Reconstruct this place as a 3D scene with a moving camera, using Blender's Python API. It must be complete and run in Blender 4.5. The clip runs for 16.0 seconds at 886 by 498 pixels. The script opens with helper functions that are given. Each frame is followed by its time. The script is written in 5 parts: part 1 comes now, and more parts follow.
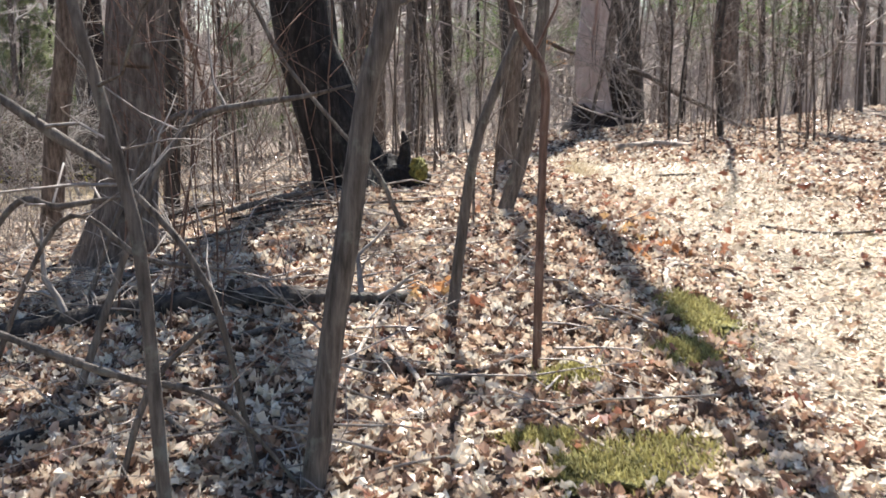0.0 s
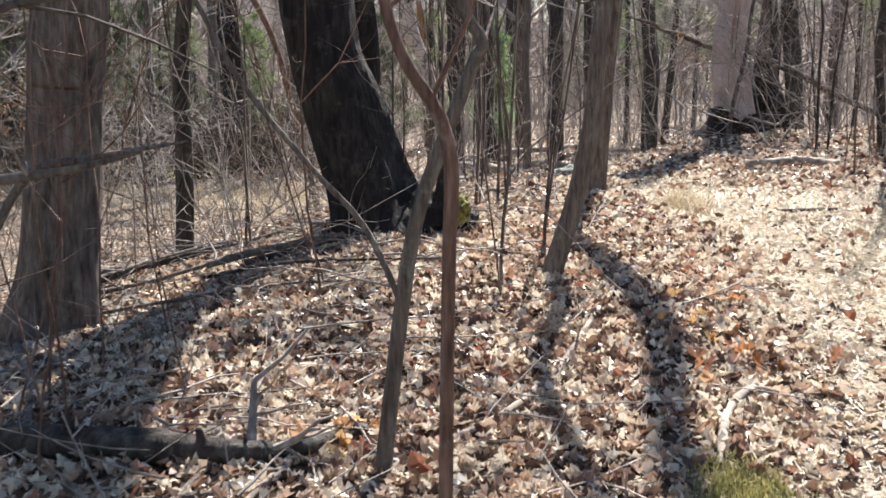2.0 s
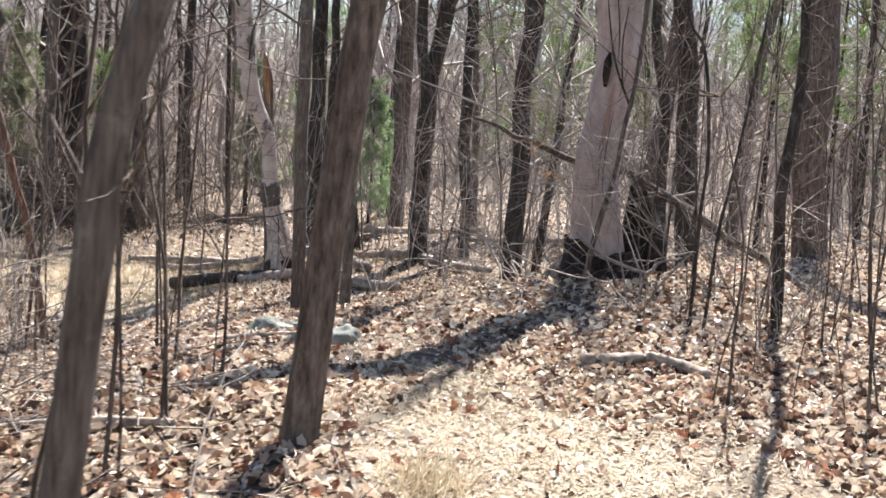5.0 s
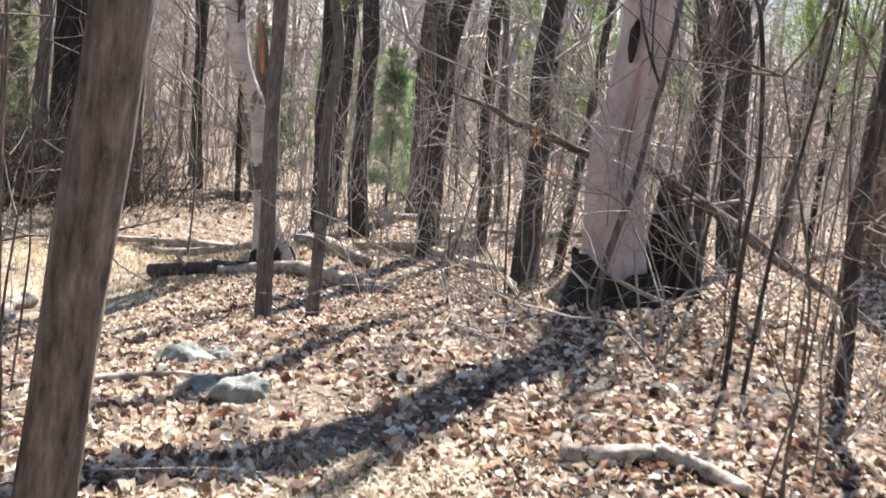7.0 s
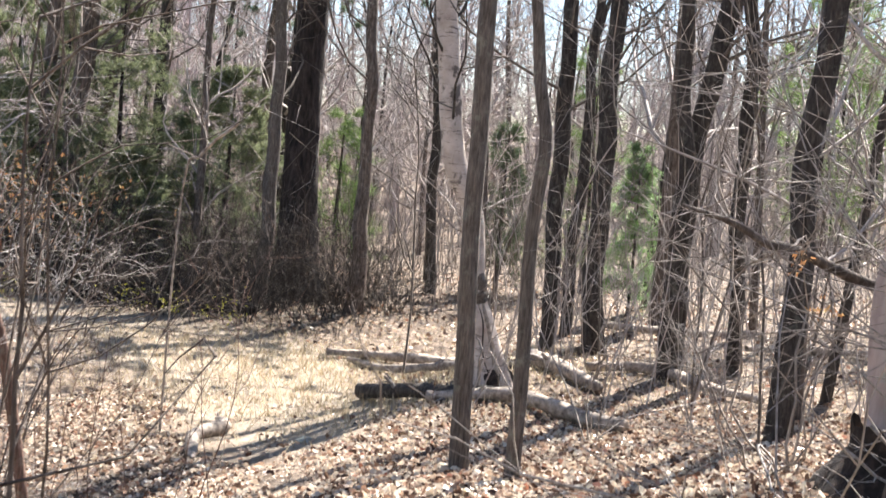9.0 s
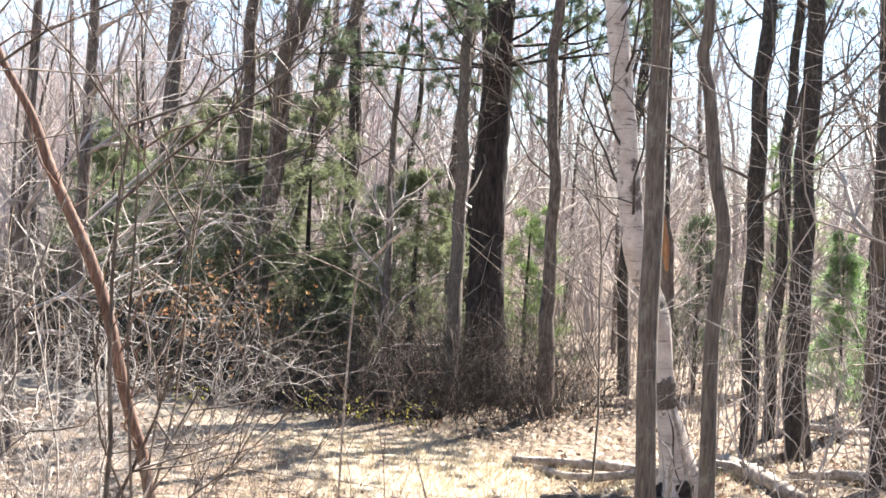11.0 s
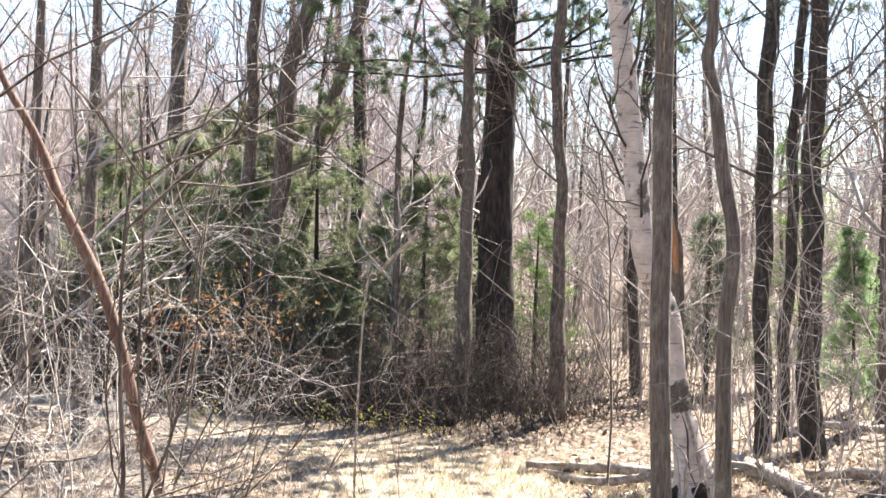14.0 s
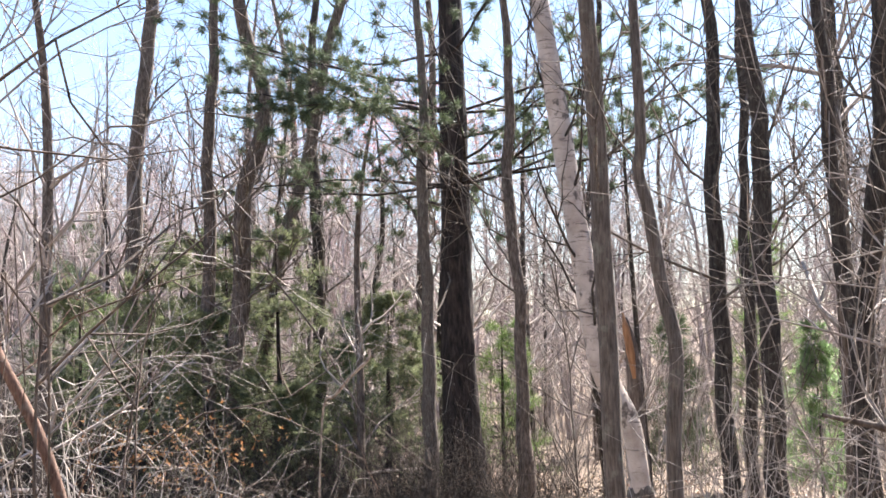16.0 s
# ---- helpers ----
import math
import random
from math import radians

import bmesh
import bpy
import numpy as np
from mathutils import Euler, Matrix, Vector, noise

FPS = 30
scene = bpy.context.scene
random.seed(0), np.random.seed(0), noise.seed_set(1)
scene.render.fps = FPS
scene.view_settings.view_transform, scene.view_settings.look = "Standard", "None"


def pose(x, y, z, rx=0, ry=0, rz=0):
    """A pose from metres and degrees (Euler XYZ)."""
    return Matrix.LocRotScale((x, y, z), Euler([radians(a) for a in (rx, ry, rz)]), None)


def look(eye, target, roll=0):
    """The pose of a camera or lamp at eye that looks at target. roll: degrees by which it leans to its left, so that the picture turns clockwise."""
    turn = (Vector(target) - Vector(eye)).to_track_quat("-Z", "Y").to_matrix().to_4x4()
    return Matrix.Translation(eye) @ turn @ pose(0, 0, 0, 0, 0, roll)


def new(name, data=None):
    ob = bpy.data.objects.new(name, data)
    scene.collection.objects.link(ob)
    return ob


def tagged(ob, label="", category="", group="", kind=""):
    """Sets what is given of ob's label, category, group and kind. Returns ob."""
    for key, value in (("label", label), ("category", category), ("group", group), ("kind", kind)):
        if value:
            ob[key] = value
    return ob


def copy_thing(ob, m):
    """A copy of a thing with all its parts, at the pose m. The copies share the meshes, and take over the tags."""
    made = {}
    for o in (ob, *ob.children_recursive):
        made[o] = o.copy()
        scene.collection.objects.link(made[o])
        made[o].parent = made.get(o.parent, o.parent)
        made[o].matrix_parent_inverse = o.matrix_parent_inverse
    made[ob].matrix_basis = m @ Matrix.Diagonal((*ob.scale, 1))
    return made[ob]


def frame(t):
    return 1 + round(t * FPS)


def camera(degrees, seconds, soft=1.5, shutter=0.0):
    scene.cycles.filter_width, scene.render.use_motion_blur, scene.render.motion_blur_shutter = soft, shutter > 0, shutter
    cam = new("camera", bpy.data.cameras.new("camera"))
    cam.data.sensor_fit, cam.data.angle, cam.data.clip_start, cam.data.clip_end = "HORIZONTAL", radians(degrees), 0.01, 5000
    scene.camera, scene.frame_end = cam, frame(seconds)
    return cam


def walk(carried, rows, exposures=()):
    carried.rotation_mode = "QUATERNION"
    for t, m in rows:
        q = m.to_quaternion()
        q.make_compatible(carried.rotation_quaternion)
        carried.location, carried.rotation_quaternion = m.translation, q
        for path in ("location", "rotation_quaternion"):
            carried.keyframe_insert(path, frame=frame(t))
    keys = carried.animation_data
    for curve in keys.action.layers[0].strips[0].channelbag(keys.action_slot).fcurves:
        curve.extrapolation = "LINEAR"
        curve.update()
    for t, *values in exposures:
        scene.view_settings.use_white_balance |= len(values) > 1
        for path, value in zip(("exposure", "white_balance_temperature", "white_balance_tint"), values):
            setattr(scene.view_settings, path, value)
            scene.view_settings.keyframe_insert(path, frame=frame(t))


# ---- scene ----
cam = camera(40.2, 16.0, soft=1.6, shutter=0.3)
METRES, EYE, TILT, LEAN, TURN = 11.5, 1.5, -8.5, 0.0, 0.0
ROWS = [
    (0.0, 0.0, 0.0, 0.0, 0.0, 0.0, -0.0),
    (0.5, 0.0126, 0.0436, 0.0111, 2.38, -0.71, -0.69),
    (1.0, 0.0288, 0.0761, 0.0185, 2.69, 1.6, -2.52),
    (1.5, 0.0516, 0.1188, 0.035, 6.1, -0.52, -0.42),
    (2.0, 0.0601, 0.1613, 0.0367, 8.12, -0.72, -0.72),
    (2.5, 0.0697, 0.2118, 0.0537, 7.09, -0.21, -2.83),
    (3.0, 0.0919, 0.2666, 0.0699, 6.73, -1.63, -2.58),
    (3.5, 0.103, 0.3064, 0.0781, 6.13, 2.19, -2.07),
    (4.0, 0.1056, 0.3576, 0.094, 5.31, 2.62, -3.36),
    (6.5, 0.1528, 0.5981, 0.154, 4.17, -0.32, -6.03),
    (7.0, 0.1508, 0.6503, 0.1551, 6.07, 0.29, -7.23),
    (7.5, 0.1471, 0.6937, 0.1664, 6.6, 2.91, -7.89),
    (8.0, 0.154, 0.7477, 0.1801, 11.39, 2.05, -6.81),
    (8.5, 0.1502, 0.7848, 0.1824, 16.88, 1.39, -8.13),
    (9.0, 0.1417, 0.8298, 0.1884, 18.13, 3.16, -7.98),
    (9.5, 0.1468, 0.8614, 0.1934, 19.11, 5.0, -8.72),
    (10.0, 0.1408, 0.8841, 0.1975, 23.54, 5.89, -8.17),
    (12.5, 0.1421, 0.8809, 0.2027, 28.91, 6.49, -7.04),
    (13.0, 0.1409, 0.8823, 0.2028, 28.42, 6.41, -6.31),
    (13.5, 0.1411, 0.8814, 0.2021, 28.3, 6.39, -6.22),
    (14.0, 0.1399, 0.884, 0.2045, 28.26, 6.6, -5.84),
    (14.5, 0.1481, 0.8855, 0.2107, 29.46, 7.71, 1.48),
    (15.0, 0.1587, 0.8826, 0.2093, 29.14, 9.4, 1.19),
    (15.5, 0.1569, 0.8851, 0.2101, 26.93, 10.95, -1.31),
    (16.0, 0.1543, 0.8889, 0.2116, 27.3, 11.93, -2.52),
]
walk(cam, [(t, pose(0, 0, EYE, TILT, LEAN, TURN) @ pose(METRES * x, METRES * y, METRES * z, 90 + pitch, roll, yaw)) for t, x, y, z, yaw, pitch, roll in ROWS],
     exposures=[(0.0, 1.96, 6400, 11), (1.5, 1.86, 6400, 11), (2.5, 1.74, 6400, 11), (4.0, 1.9, 6400, 12), (6.5, 1.98, 6450, 12), (7.5, 2.3, 6450, 12), (8.5, 2.24, 6450, 12), (9.5, 2.38, 6480, 12), (10.0, 2.58, 6500, 11), (12.5, 2.73, 6600, 11), (14.0, 2.73, 6600, 11), (16.0, 2.42, 6600, 15)])

# ---- world and sun ----
AZ, EL = radians(9.5), radians(48.0)
world = bpy.data.worlds.new("sky")
scene.world = world
world.use_nodes = True
wt = world.node_tree
sky = wt.nodes.new("ShaderNodeTexSky")
sky.sky_type, sky.sun_disc = "NISHITA", False
sky.sun_elevation, sky.sun_rotation = EL, AZ
sky.air_density, sky.dust_density, sky.ozone_density = 1.0, 0.25, 2.5
wt.links.new(sky.outputs[0], wt.nodes["Background"].inputs[0])
wt.nodes["Background"].inputs[1].default_value = 0.055
sun = new("sun", bpy.data.lights.new("sun", "SUN"))
sun.data.energy, sun.data.angle, sun.data.color = 5.0, radians(0.5), (1.0, 0.96, 0.90)
SUNDIR = Vector((math.sin(AZ) * math.cos(EL), math.cos(AZ) * math.cos(EL), math.sin(EL)))
sun.matrix_world = look(SUNDIR * 60, (0, 0, 0))


# ---- materials ----
def material(name, rough=0.85):
    m = bpy.data.materials.new(name)
    m.use_nodes = True
    nt = m.node_tree
    b = nt.nodes["Principled BSDF"]
    b.inputs["Roughness"].default_value = rough
    b.inputs["Specular IOR Level"].default_value = 0.25
    return m, nt, b


def coords(nt, scale):
    c = nt.nodes.new("ShaderNodeTexCoord")
    mp = nt.nodes.new("ShaderNodeMapping")
    mp.inputs["Scale"].default_value = scale
    nt.links.new(c.outputs["Object"], mp.inputs[0])
    return mp.outputs[0]


def noise_tex(nt, vec, scale, detail=5.0, rough=0.6):
    n = nt.nodes.new("ShaderNodeTexNoise")
    n.inputs["Scale"].default_value, n.inputs["Detail"].default_value, n.inputs["Roughness"].default_value = scale, detail, rough
    nt.links.new(vec, n.inputs["Vector"])
    return n.outputs[0]


def ramp(nt, fac, stops):
    r = nt.nodes.new("ShaderNodeValToRGB")
    e = r.color_ramp.elements
    while len(e) < len(stops):
        e.new(0.5)
    for el, (p, c) in zip(e, stops):
        el.position, el.color = p, (*c, 1)
    nt.links.new(fac, r.inputs[0])
    return r.outputs[0]


def mix(nt, fac, a, b, kind="MIX"):
    n = nt.nodes.new("ShaderNodeMix")
    n.data_type, n.blend_type = "RGBA", kind
    for sock, v in ((n.inputs[0], fac), (n.inputs[6], a), (n.inputs[7], b)):
        if isinstance(v, (int, float)):
            sock.default_value = v
        elif isinstance(v, tuple):
            sock.default_value = (*v, 1)
        else:
            nt.links.new(v, sock)
    return n.outputs[2]


def bump(nt, b, height, dist=0.02, strength=0.6):
    n = nt.nodes.new("ShaderNodeBump")
    n.inputs["Distance"].default_value, n.inputs["Strength"].default_value = dist, strength
    nt.links.new(height, n.inputs["Height"])
    nt.links.new(n.outputs[0], b.inputs["Normal"])


def bark(name, dark, mid, light, stretch=0.12, size=38.0, depth=0.02, lichen=0.0):
    """Furrowed bark, its ridges running up the stem, with pale lichen blotches."""
    m, nt, b = material(name, 0.9)
    v = coords(nt, (1, 1, stretch))
    ridge = noise_tex(nt, v, size, 6, 0.65)
    col = ramp(nt, ridge, [(0.32, dark), (0.52, mid), (0.75, light)])
    big = noise_tex(nt, coords(nt, (1, 1, 0.6)), 3.5, 4)
    col = mix(nt, 0.5, col, ramp(nt, big, [(0.3, (0.45, 0.45, 0.45)), (0.7, (0.75, 0.73, 0.7))]), "OVERLAY")
    if lichen:
        spots = ramp(nt, noise_tex(nt, coords(nt, (1, 1, 1)), 9.0, 6, 0.7), [(0.56, (0, 0, 0)), (0.66, (lichen,) * 3)])
        col = mix(nt, spots, col, (0.30, 0.31, 0.25))
    nt.links.new(col, b.inputs["Base Color"])
    bump(nt, b, ridge, depth, 0.8)
    return m


BARK_DARK = bark("bark_dark", (0.016, 0.013, 0.012), (0.05, 0.042, 0.036), (0.115, 0.098, 0.086), stretch=0.22, size=26, depth=0.035, lichen=0.25)
# Darker copy of BARK_DARK; the shade on backlit trunks is put into the colour.
BARK_BACKLIT = bark("bark_backlit", (0.007, 0.006, 0.006), (0.02, 0.017, 0.016), (0.055, 0.047, 0.043), stretch=0.22, size=24, depth=0.04, lichen=0.12)
BARK_BROWN = bark("bark_brown", (0.035, 0.026, 0.020), (0.12, 0.095, 0.08), (0.24, 0.20, 0.17), stretch=0.22, size=30, depth=0.03, lichen=0.2)
BARK_GREY = bark("bark_grey", (0.045, 0.037, 0.031), (0.12, 0.10, 0.085), (0.21, 0.18, 0.155), size=55, depth=0.012, lichen=0.35)
BARK_RED = bark("bark_red", (0.06, 0.034, 0.025), (0.14, 0.085, 0.064), (0.25, 0.172, 0.138), size=60, depth=0.006, lichen=0.3)
BARK_PINE = bark("bark_pine", (0.010, 0.009, 0.009), (0.036, 0.028, 0.025), (0.085, 0.066, 0.058), stretch=0.25, size=14, depth=0.05)
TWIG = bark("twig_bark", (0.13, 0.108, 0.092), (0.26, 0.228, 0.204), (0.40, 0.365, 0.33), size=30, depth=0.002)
# Brighter copy of TWIG; sunlight on the twigs is put into the colour.
TWIG_SUNLIT = bark("sunlit_twig_bark", (0.20, 0.175, 0.155), (0.36, 0.33, 0.30), (0.52, 0.485, 0.45), size=30, depth=0.002)
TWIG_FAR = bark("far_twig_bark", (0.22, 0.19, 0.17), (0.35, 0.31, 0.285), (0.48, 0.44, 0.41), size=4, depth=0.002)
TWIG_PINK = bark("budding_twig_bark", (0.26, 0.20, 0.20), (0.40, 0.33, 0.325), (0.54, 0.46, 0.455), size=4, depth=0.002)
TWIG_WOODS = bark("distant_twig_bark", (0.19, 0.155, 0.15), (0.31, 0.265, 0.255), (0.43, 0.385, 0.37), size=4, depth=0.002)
ROTTEN = bark("rotten_bark", (0.010, 0.008, 0.007), (0.03, 0.022, 0.018), (0.09, 0.06, 0.045), stretch=0.5, size=18, depth=0.05)
DEADWOOD = bark("barkless_wood", (0.30, 0.23, 0.205), (0.41, 0.33, 0.30), (0.50, 0.42, 0.385), stretch=0.35, size=9, depth=0.006, lichen=0.5)
STAINED = bark("stained_wood", (0.24, 0.15, 0.12), (0.33, 0.215, 0.175), (0.42, 0.29, 0.245), stretch=0.2, size=14, depth=0.004)
LOGWOOD = bark("weathered_log", (0.10, 0.08, 0.065), (0.30, 0.25, 0.205), (0.52, 0.455, 0.385), stretch=1.0, size=14, depth=0.012)

BIRCH, nt, b = material("birch_bark", 0.6)
base = ramp(nt, noise_tex(nt, coords(nt, (1, 1, 1)), 5, 6), [(0.3, (0.36, 0.295, 0.25)), (0.7, (0.60, 0.525, 0.465))])
marks = noise_tex(nt, coords(nt, (2.2, 2.2, 17)), 1.6, 5, 0.75)
scars = noise_tex(nt, coords(nt, (1, 1, 0.8)), 4.5, 6, 0.65)
base = mix(nt, ramp(nt, marks, [(0.56, (0, 0, 0)), (0.64, (0.8,) * 3)]), base, (0.07, 0.055, 0.05))
base = mix(nt, ramp(nt, scars, [(0.57, (0, 0, 0)), (0.62, (0.8,) * 3)]), base, (0.05, 0.04, 0.035))
nt.links.new(base, b.inputs["Base Color"])
bump(nt, b, marks, 0.006, 0.5)


def leafy(name, stops, trans=0.3, rough=0.6):
    """A thin leaf, each island its own colour; part of the light passes through."""
    m, nt, b = material(name, rough)
    geo = nt.nodes.new("ShaderNodeNewGeometry")
    col = ramp(nt, geo.outputs["Random Per Island"], stops)
    grain = noise_tex(nt, coords(nt, (1, 1, 1)), 70, 3)
    col = mix(nt, 0.45, col, ramp(nt, grain, [(0.3, (0.35,) * 3), (0.7, (0.65,) * 3)]), "OVERLAY")
    nt.links.new(col, b.inputs["Base Color"])
    tr = nt.nodes.new("ShaderNodeBsdfTranslucent")
    nt.links.new(col, tr.inputs[0])
    ms = nt.nodes.new("ShaderNodeMixShader")
    ms.inputs[0].default_value = trans
    out = nt.nodes["Material Output"]
    nt.links.new(b.outputs[0], ms.inputs[1])
    nt.links.new(tr.outputs[0], ms.inputs[2])
    nt.links.new(ms.outputs[0], out.inputs[0])
    return m


DRY_LEAF = leafy("dry_leaf", [(0.0, (0.05, 0.027, 0.02)), (0.15, (0.13, 0.08, 0.056)), (0.30, (0.31, 0.19, 0.128)), (0.44, (0.50, 0.36, 0.258)),
                              (0.63, (0.67, 0.555, 0.42)), (0.92, (0.82, 0.745, 0.61)), (1.0, (0.36, 0.15, 0.09))], 0.25, 0.35)
STRAW = leafy("straw", [(0.0, (0.26, 0.19, 0.11)), (0.5, (0.46, 0.38, 0.25)), (1.0, (0.60, 0.53, 0.39))], 0.3, 0.5)
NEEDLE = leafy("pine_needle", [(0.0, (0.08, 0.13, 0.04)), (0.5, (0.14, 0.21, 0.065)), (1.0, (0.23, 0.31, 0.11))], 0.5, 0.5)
NEEDLE_DARK = leafy("shaded_needle", [(0.0, (0.12, 0.14, 0.075)), (0.5, (0.19, 0.215, 0.115)), (1.0, (0.28, 0.31, 0.17))], 0.5, 0.5)
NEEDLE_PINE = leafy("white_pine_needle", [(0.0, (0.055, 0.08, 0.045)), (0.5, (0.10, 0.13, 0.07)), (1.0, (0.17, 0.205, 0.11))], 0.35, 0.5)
NEEDLE_FRESH = leafy("fresh_needle", [(0.0, (0.13, 0.22, 0.08)), (0.5, (0.21, 0.32, 0.13)), (1.0, (0.31, 0.43, 0.21))], 0.5, 0.5)
RED_BUD = leafy("red_bud", [(0.0, (0.42, 0.15, 0.14)), (1.0, (0.66, 0.36, 0.33))], 0.4)
RED_LEAF = leafy("red_leaf", [(0.0, (0.15, 0.06, 0.04)), (0.5, (0.26, 0.11, 0.07)), (1.0, (0.38, 0.19, 0.11))], 0.3, 0.4)
GOLD_LEAF = leafy("gold_leaf", [(0.0, (0.36, 0.15, 0.06)), (0.5, (0.48, 0.25, 0.11)), (1.0, (0.55, 0.38, 0.18))], 0.35)
YELLOW_BUD = leafy("yellow_bud", [(0.0, (0.42, 0.40, 0.05)), (1.0, (0.60, 0.55, 0.12))], 0.4)

MOSS_BLADE = leafy("moss_blade", [(0.0, (0.14, 0.115, 0.045)), (0.5, (0.27, 0.24, 0.085)), (1.0, (0.43, 0.395, 0.18))], 0.35)

GROUND, nt, b = material("forest_floor", 0.9)
vec = coords(nt, (1, 1, 1))
cell = nt.nodes.new("ShaderNodeTexVoronoi")
cell.inputs["Scale"].default_value = 17
warp = nt.nodes.new("ShaderNodeVectorMath")
wn = nt.nodes.new("ShaderNodeTexNoise")
wn.inputs["Scale"].default_value = 14
nt.links.new(vec, wn.inputs["Vector"])
scl = nt.nodes.new("ShaderNodeVectorMath")
scl.operation = "SCALE"
scl.inputs[3].default_value = 0.055
nt.links.new(wn.outputs[1], scl.inputs[0])
nt.links.new(vec, warp.inputs[0])
nt.links.new(scl.outputs[0], warp.inputs[1])
nt.links.new(warp.outputs[0], cell.inputs["Vector"])
sep = nt.nodes.new("ShaderNodeSeparateColor")
nt.links.new(cell.outputs["Color"], sep.inputs[0])
litter = ramp(nt, sep.outputs[0], [(0.0, (0.04, 0.027, 0.019)), (0.35, (0.09, 0.062, 0.043)), (0.7, (0.19, 0.14, 0.10)), (1.0, (0.32, 0.25, 0.19))])
fine = noise_tex(nt, vec, 60, 6, 0.75)
soil = ramp(nt, fine, [(0.3, (0.12, 0.093, 0.066)), (0.5, (0.27, 0.22, 0.165)), (0.7, (0.50, 0.435, 0.345))])
patch = noise_tex(nt, vec, 1.7, 6, 0.65)
soil = mix(nt, ramp(nt, patch, [(0.46, (0, 0, 0)), (0.62, (0.6,) * 3)]), soil, (0.20, 0.14, 0.09))
att = nt.nodes.new("ShaderNodeAttribute")
att.attribute_name = "trodden"
col = mix(nt, att.outputs["Fac"], litter, soil)
blot = noise_tex(nt, vec, 0.9, 5)
col = mix(nt, 0.4, col, ramp(nt, blot, [(0.3, (0.4,) * 3), (0.7, (0.62, 0.6, 0.55))]), "OVERLAY")
nt.links.new(col, b.inputs["Base Color"])
bump(nt, b, fine, 0.02, 0.7)

MOSS, nt, b = material("moss", 0.95)
mo = noise_tex(nt, coords(nt, (1, 1, 1)), 32, 8, 0.8)
nt.links.new(ramp(nt, mo, [(0.34, (0.05, 0.035, 0.018)), (0.44, (0.11, 0.10, 0.03)), (0.54, (0.22, 0.205, 0.06)), (0.7, (0.36, 0.34, 0.12))]), b.inputs["Base Color"])
bump(nt, b, mo, 0.02, 0.9)
ROCK, nt, b = material("rock", 0.85)
ro = noise_tex(nt, coords(nt, (1, 1, 1)), 16, 7, 0.7)
rb = noise_tex(nt, coords(nt, (1, 1, 1)), 4, 5)
rc = ramp(nt, ro, [(0.3, (0.11, 0.115, 0.10)), (0.6, (0.26, 0.27, 0.235)), (0.8, (0.40, 0.40, 0.36))])
nt.links.new(mix(nt, ramp(nt, rb, [(0.5, (0, 0, 0)), (0.65, (0.7,) * 3)]), rc, (0.20, 0.24, 0.15)), b.inputs["Base Color"])
bump(nt, b, ro, 0.02, 0.8)
CUTWOOD, nt, b = material("torn_wood", 0.8)
tw = noise_tex(nt, coords(nt, (1, 1, 0.1)), 30, 5)
nt.links.new(ramp(nt, tw, [(0.3, (0.20, 0.09, 0.04)), (0.7, (0.42, 0.22, 0.11))]), b.inputs["Base Color"])


# ---- ground ----
def smooth(a, b, v):
    t = np.clip((v - a) / (b - a), 0, 1)
    return t * t * (3 - 2 * t)


TRAIL = [(1.3, -30), (1.4, -2), (1.75, 2), (2.1, 5), (2.15, 8), (1.7, 10.6), (0.8, 12.6), (-0.9, 15.5), (-2.9, 19), (-4.8, 23), (-7.5, 26.2), (-12, 27.6), (-40, 29)]


def trail_distance(x, y):
    """Distance to the middle line of the footpath."""
    best = np.full(np.shape(x), 1e9)
    for (ax, ay), (bx, by) in zip(TRAIL, TRAIL[1:]):
        ux, uy = bx - ax, by - ay
        k = np.clip(((x - ax) * ux + (y - ay) * uy) / (ux * ux + uy * uy), 0, 1)
        best = np.minimum(best, np.hypot(x - ax - k * ux, y - ay - k * uy))
    return best


def height(x, y):
    """The lie of the land: a rise to a shoulder, then a fall to the hollow."""
    x, y = np.asarray(x, float), np.asarray(y, float)
    z = 0.22 + 0.45 * smooth(-1, 11, y)
    z = z - (1.28 + 0.5 * smooth(2.2, 4.5, -x) + 0.25 * smooth(25, 29, y) * smooth(0.5, 2.0, -x)) * smooth(-4, 11, (y - 14) - 1.6 * x)
    z = z - 0.28 * smooth(0.3, 2.8, -x) * (1 - smooth(9, 14, y))
    z = z - 0.16 * np.exp(-((x + 4.6) ** 2 + (y - 23.5) ** 2) / 9) + 0.35 * np.exp(-((x + 6.9) ** 2 + (y - 30.3) ** 2) / 5)
    z = z + 0.14 * np.exp(-((x - 2.1) ** 2 + (y - 16.4) ** 2) / 1.8) + 7.0 * smooth(48, 150, y)
    d = trail_distance(x, y)
    z = z - 0.07 * (1 - smooth(0.35, 1.0, d)) * (1 - smooth(13, 18, y)) + 0.05 * np.exp(-((d - 1.15) / 0.25) ** 2) * (x < 1.5) * (y < 10)
    z = z + 0.025 * np.sin(1.9 * x + 0.7 * y) * np.sin(1.3 * y - 0.8 * x) + 0.012 * np.sin(5.1 * x + 1.0) * np.sin(4.3 * y)
    return z


def gz(x, y):
    return float(height(x, y))


def axis(a, b, step, far):
    inner = list(np.arange(a, b, step))
    lo, hi, s = [], [], step
    u, v = a, inner[-1]
    while u > -far or v < far:
        s *= 1.13
        u, v = u - s, v + s
        lo.insert(0, u)
        hi.append(v)
    return np.array(lo + inner + hi)


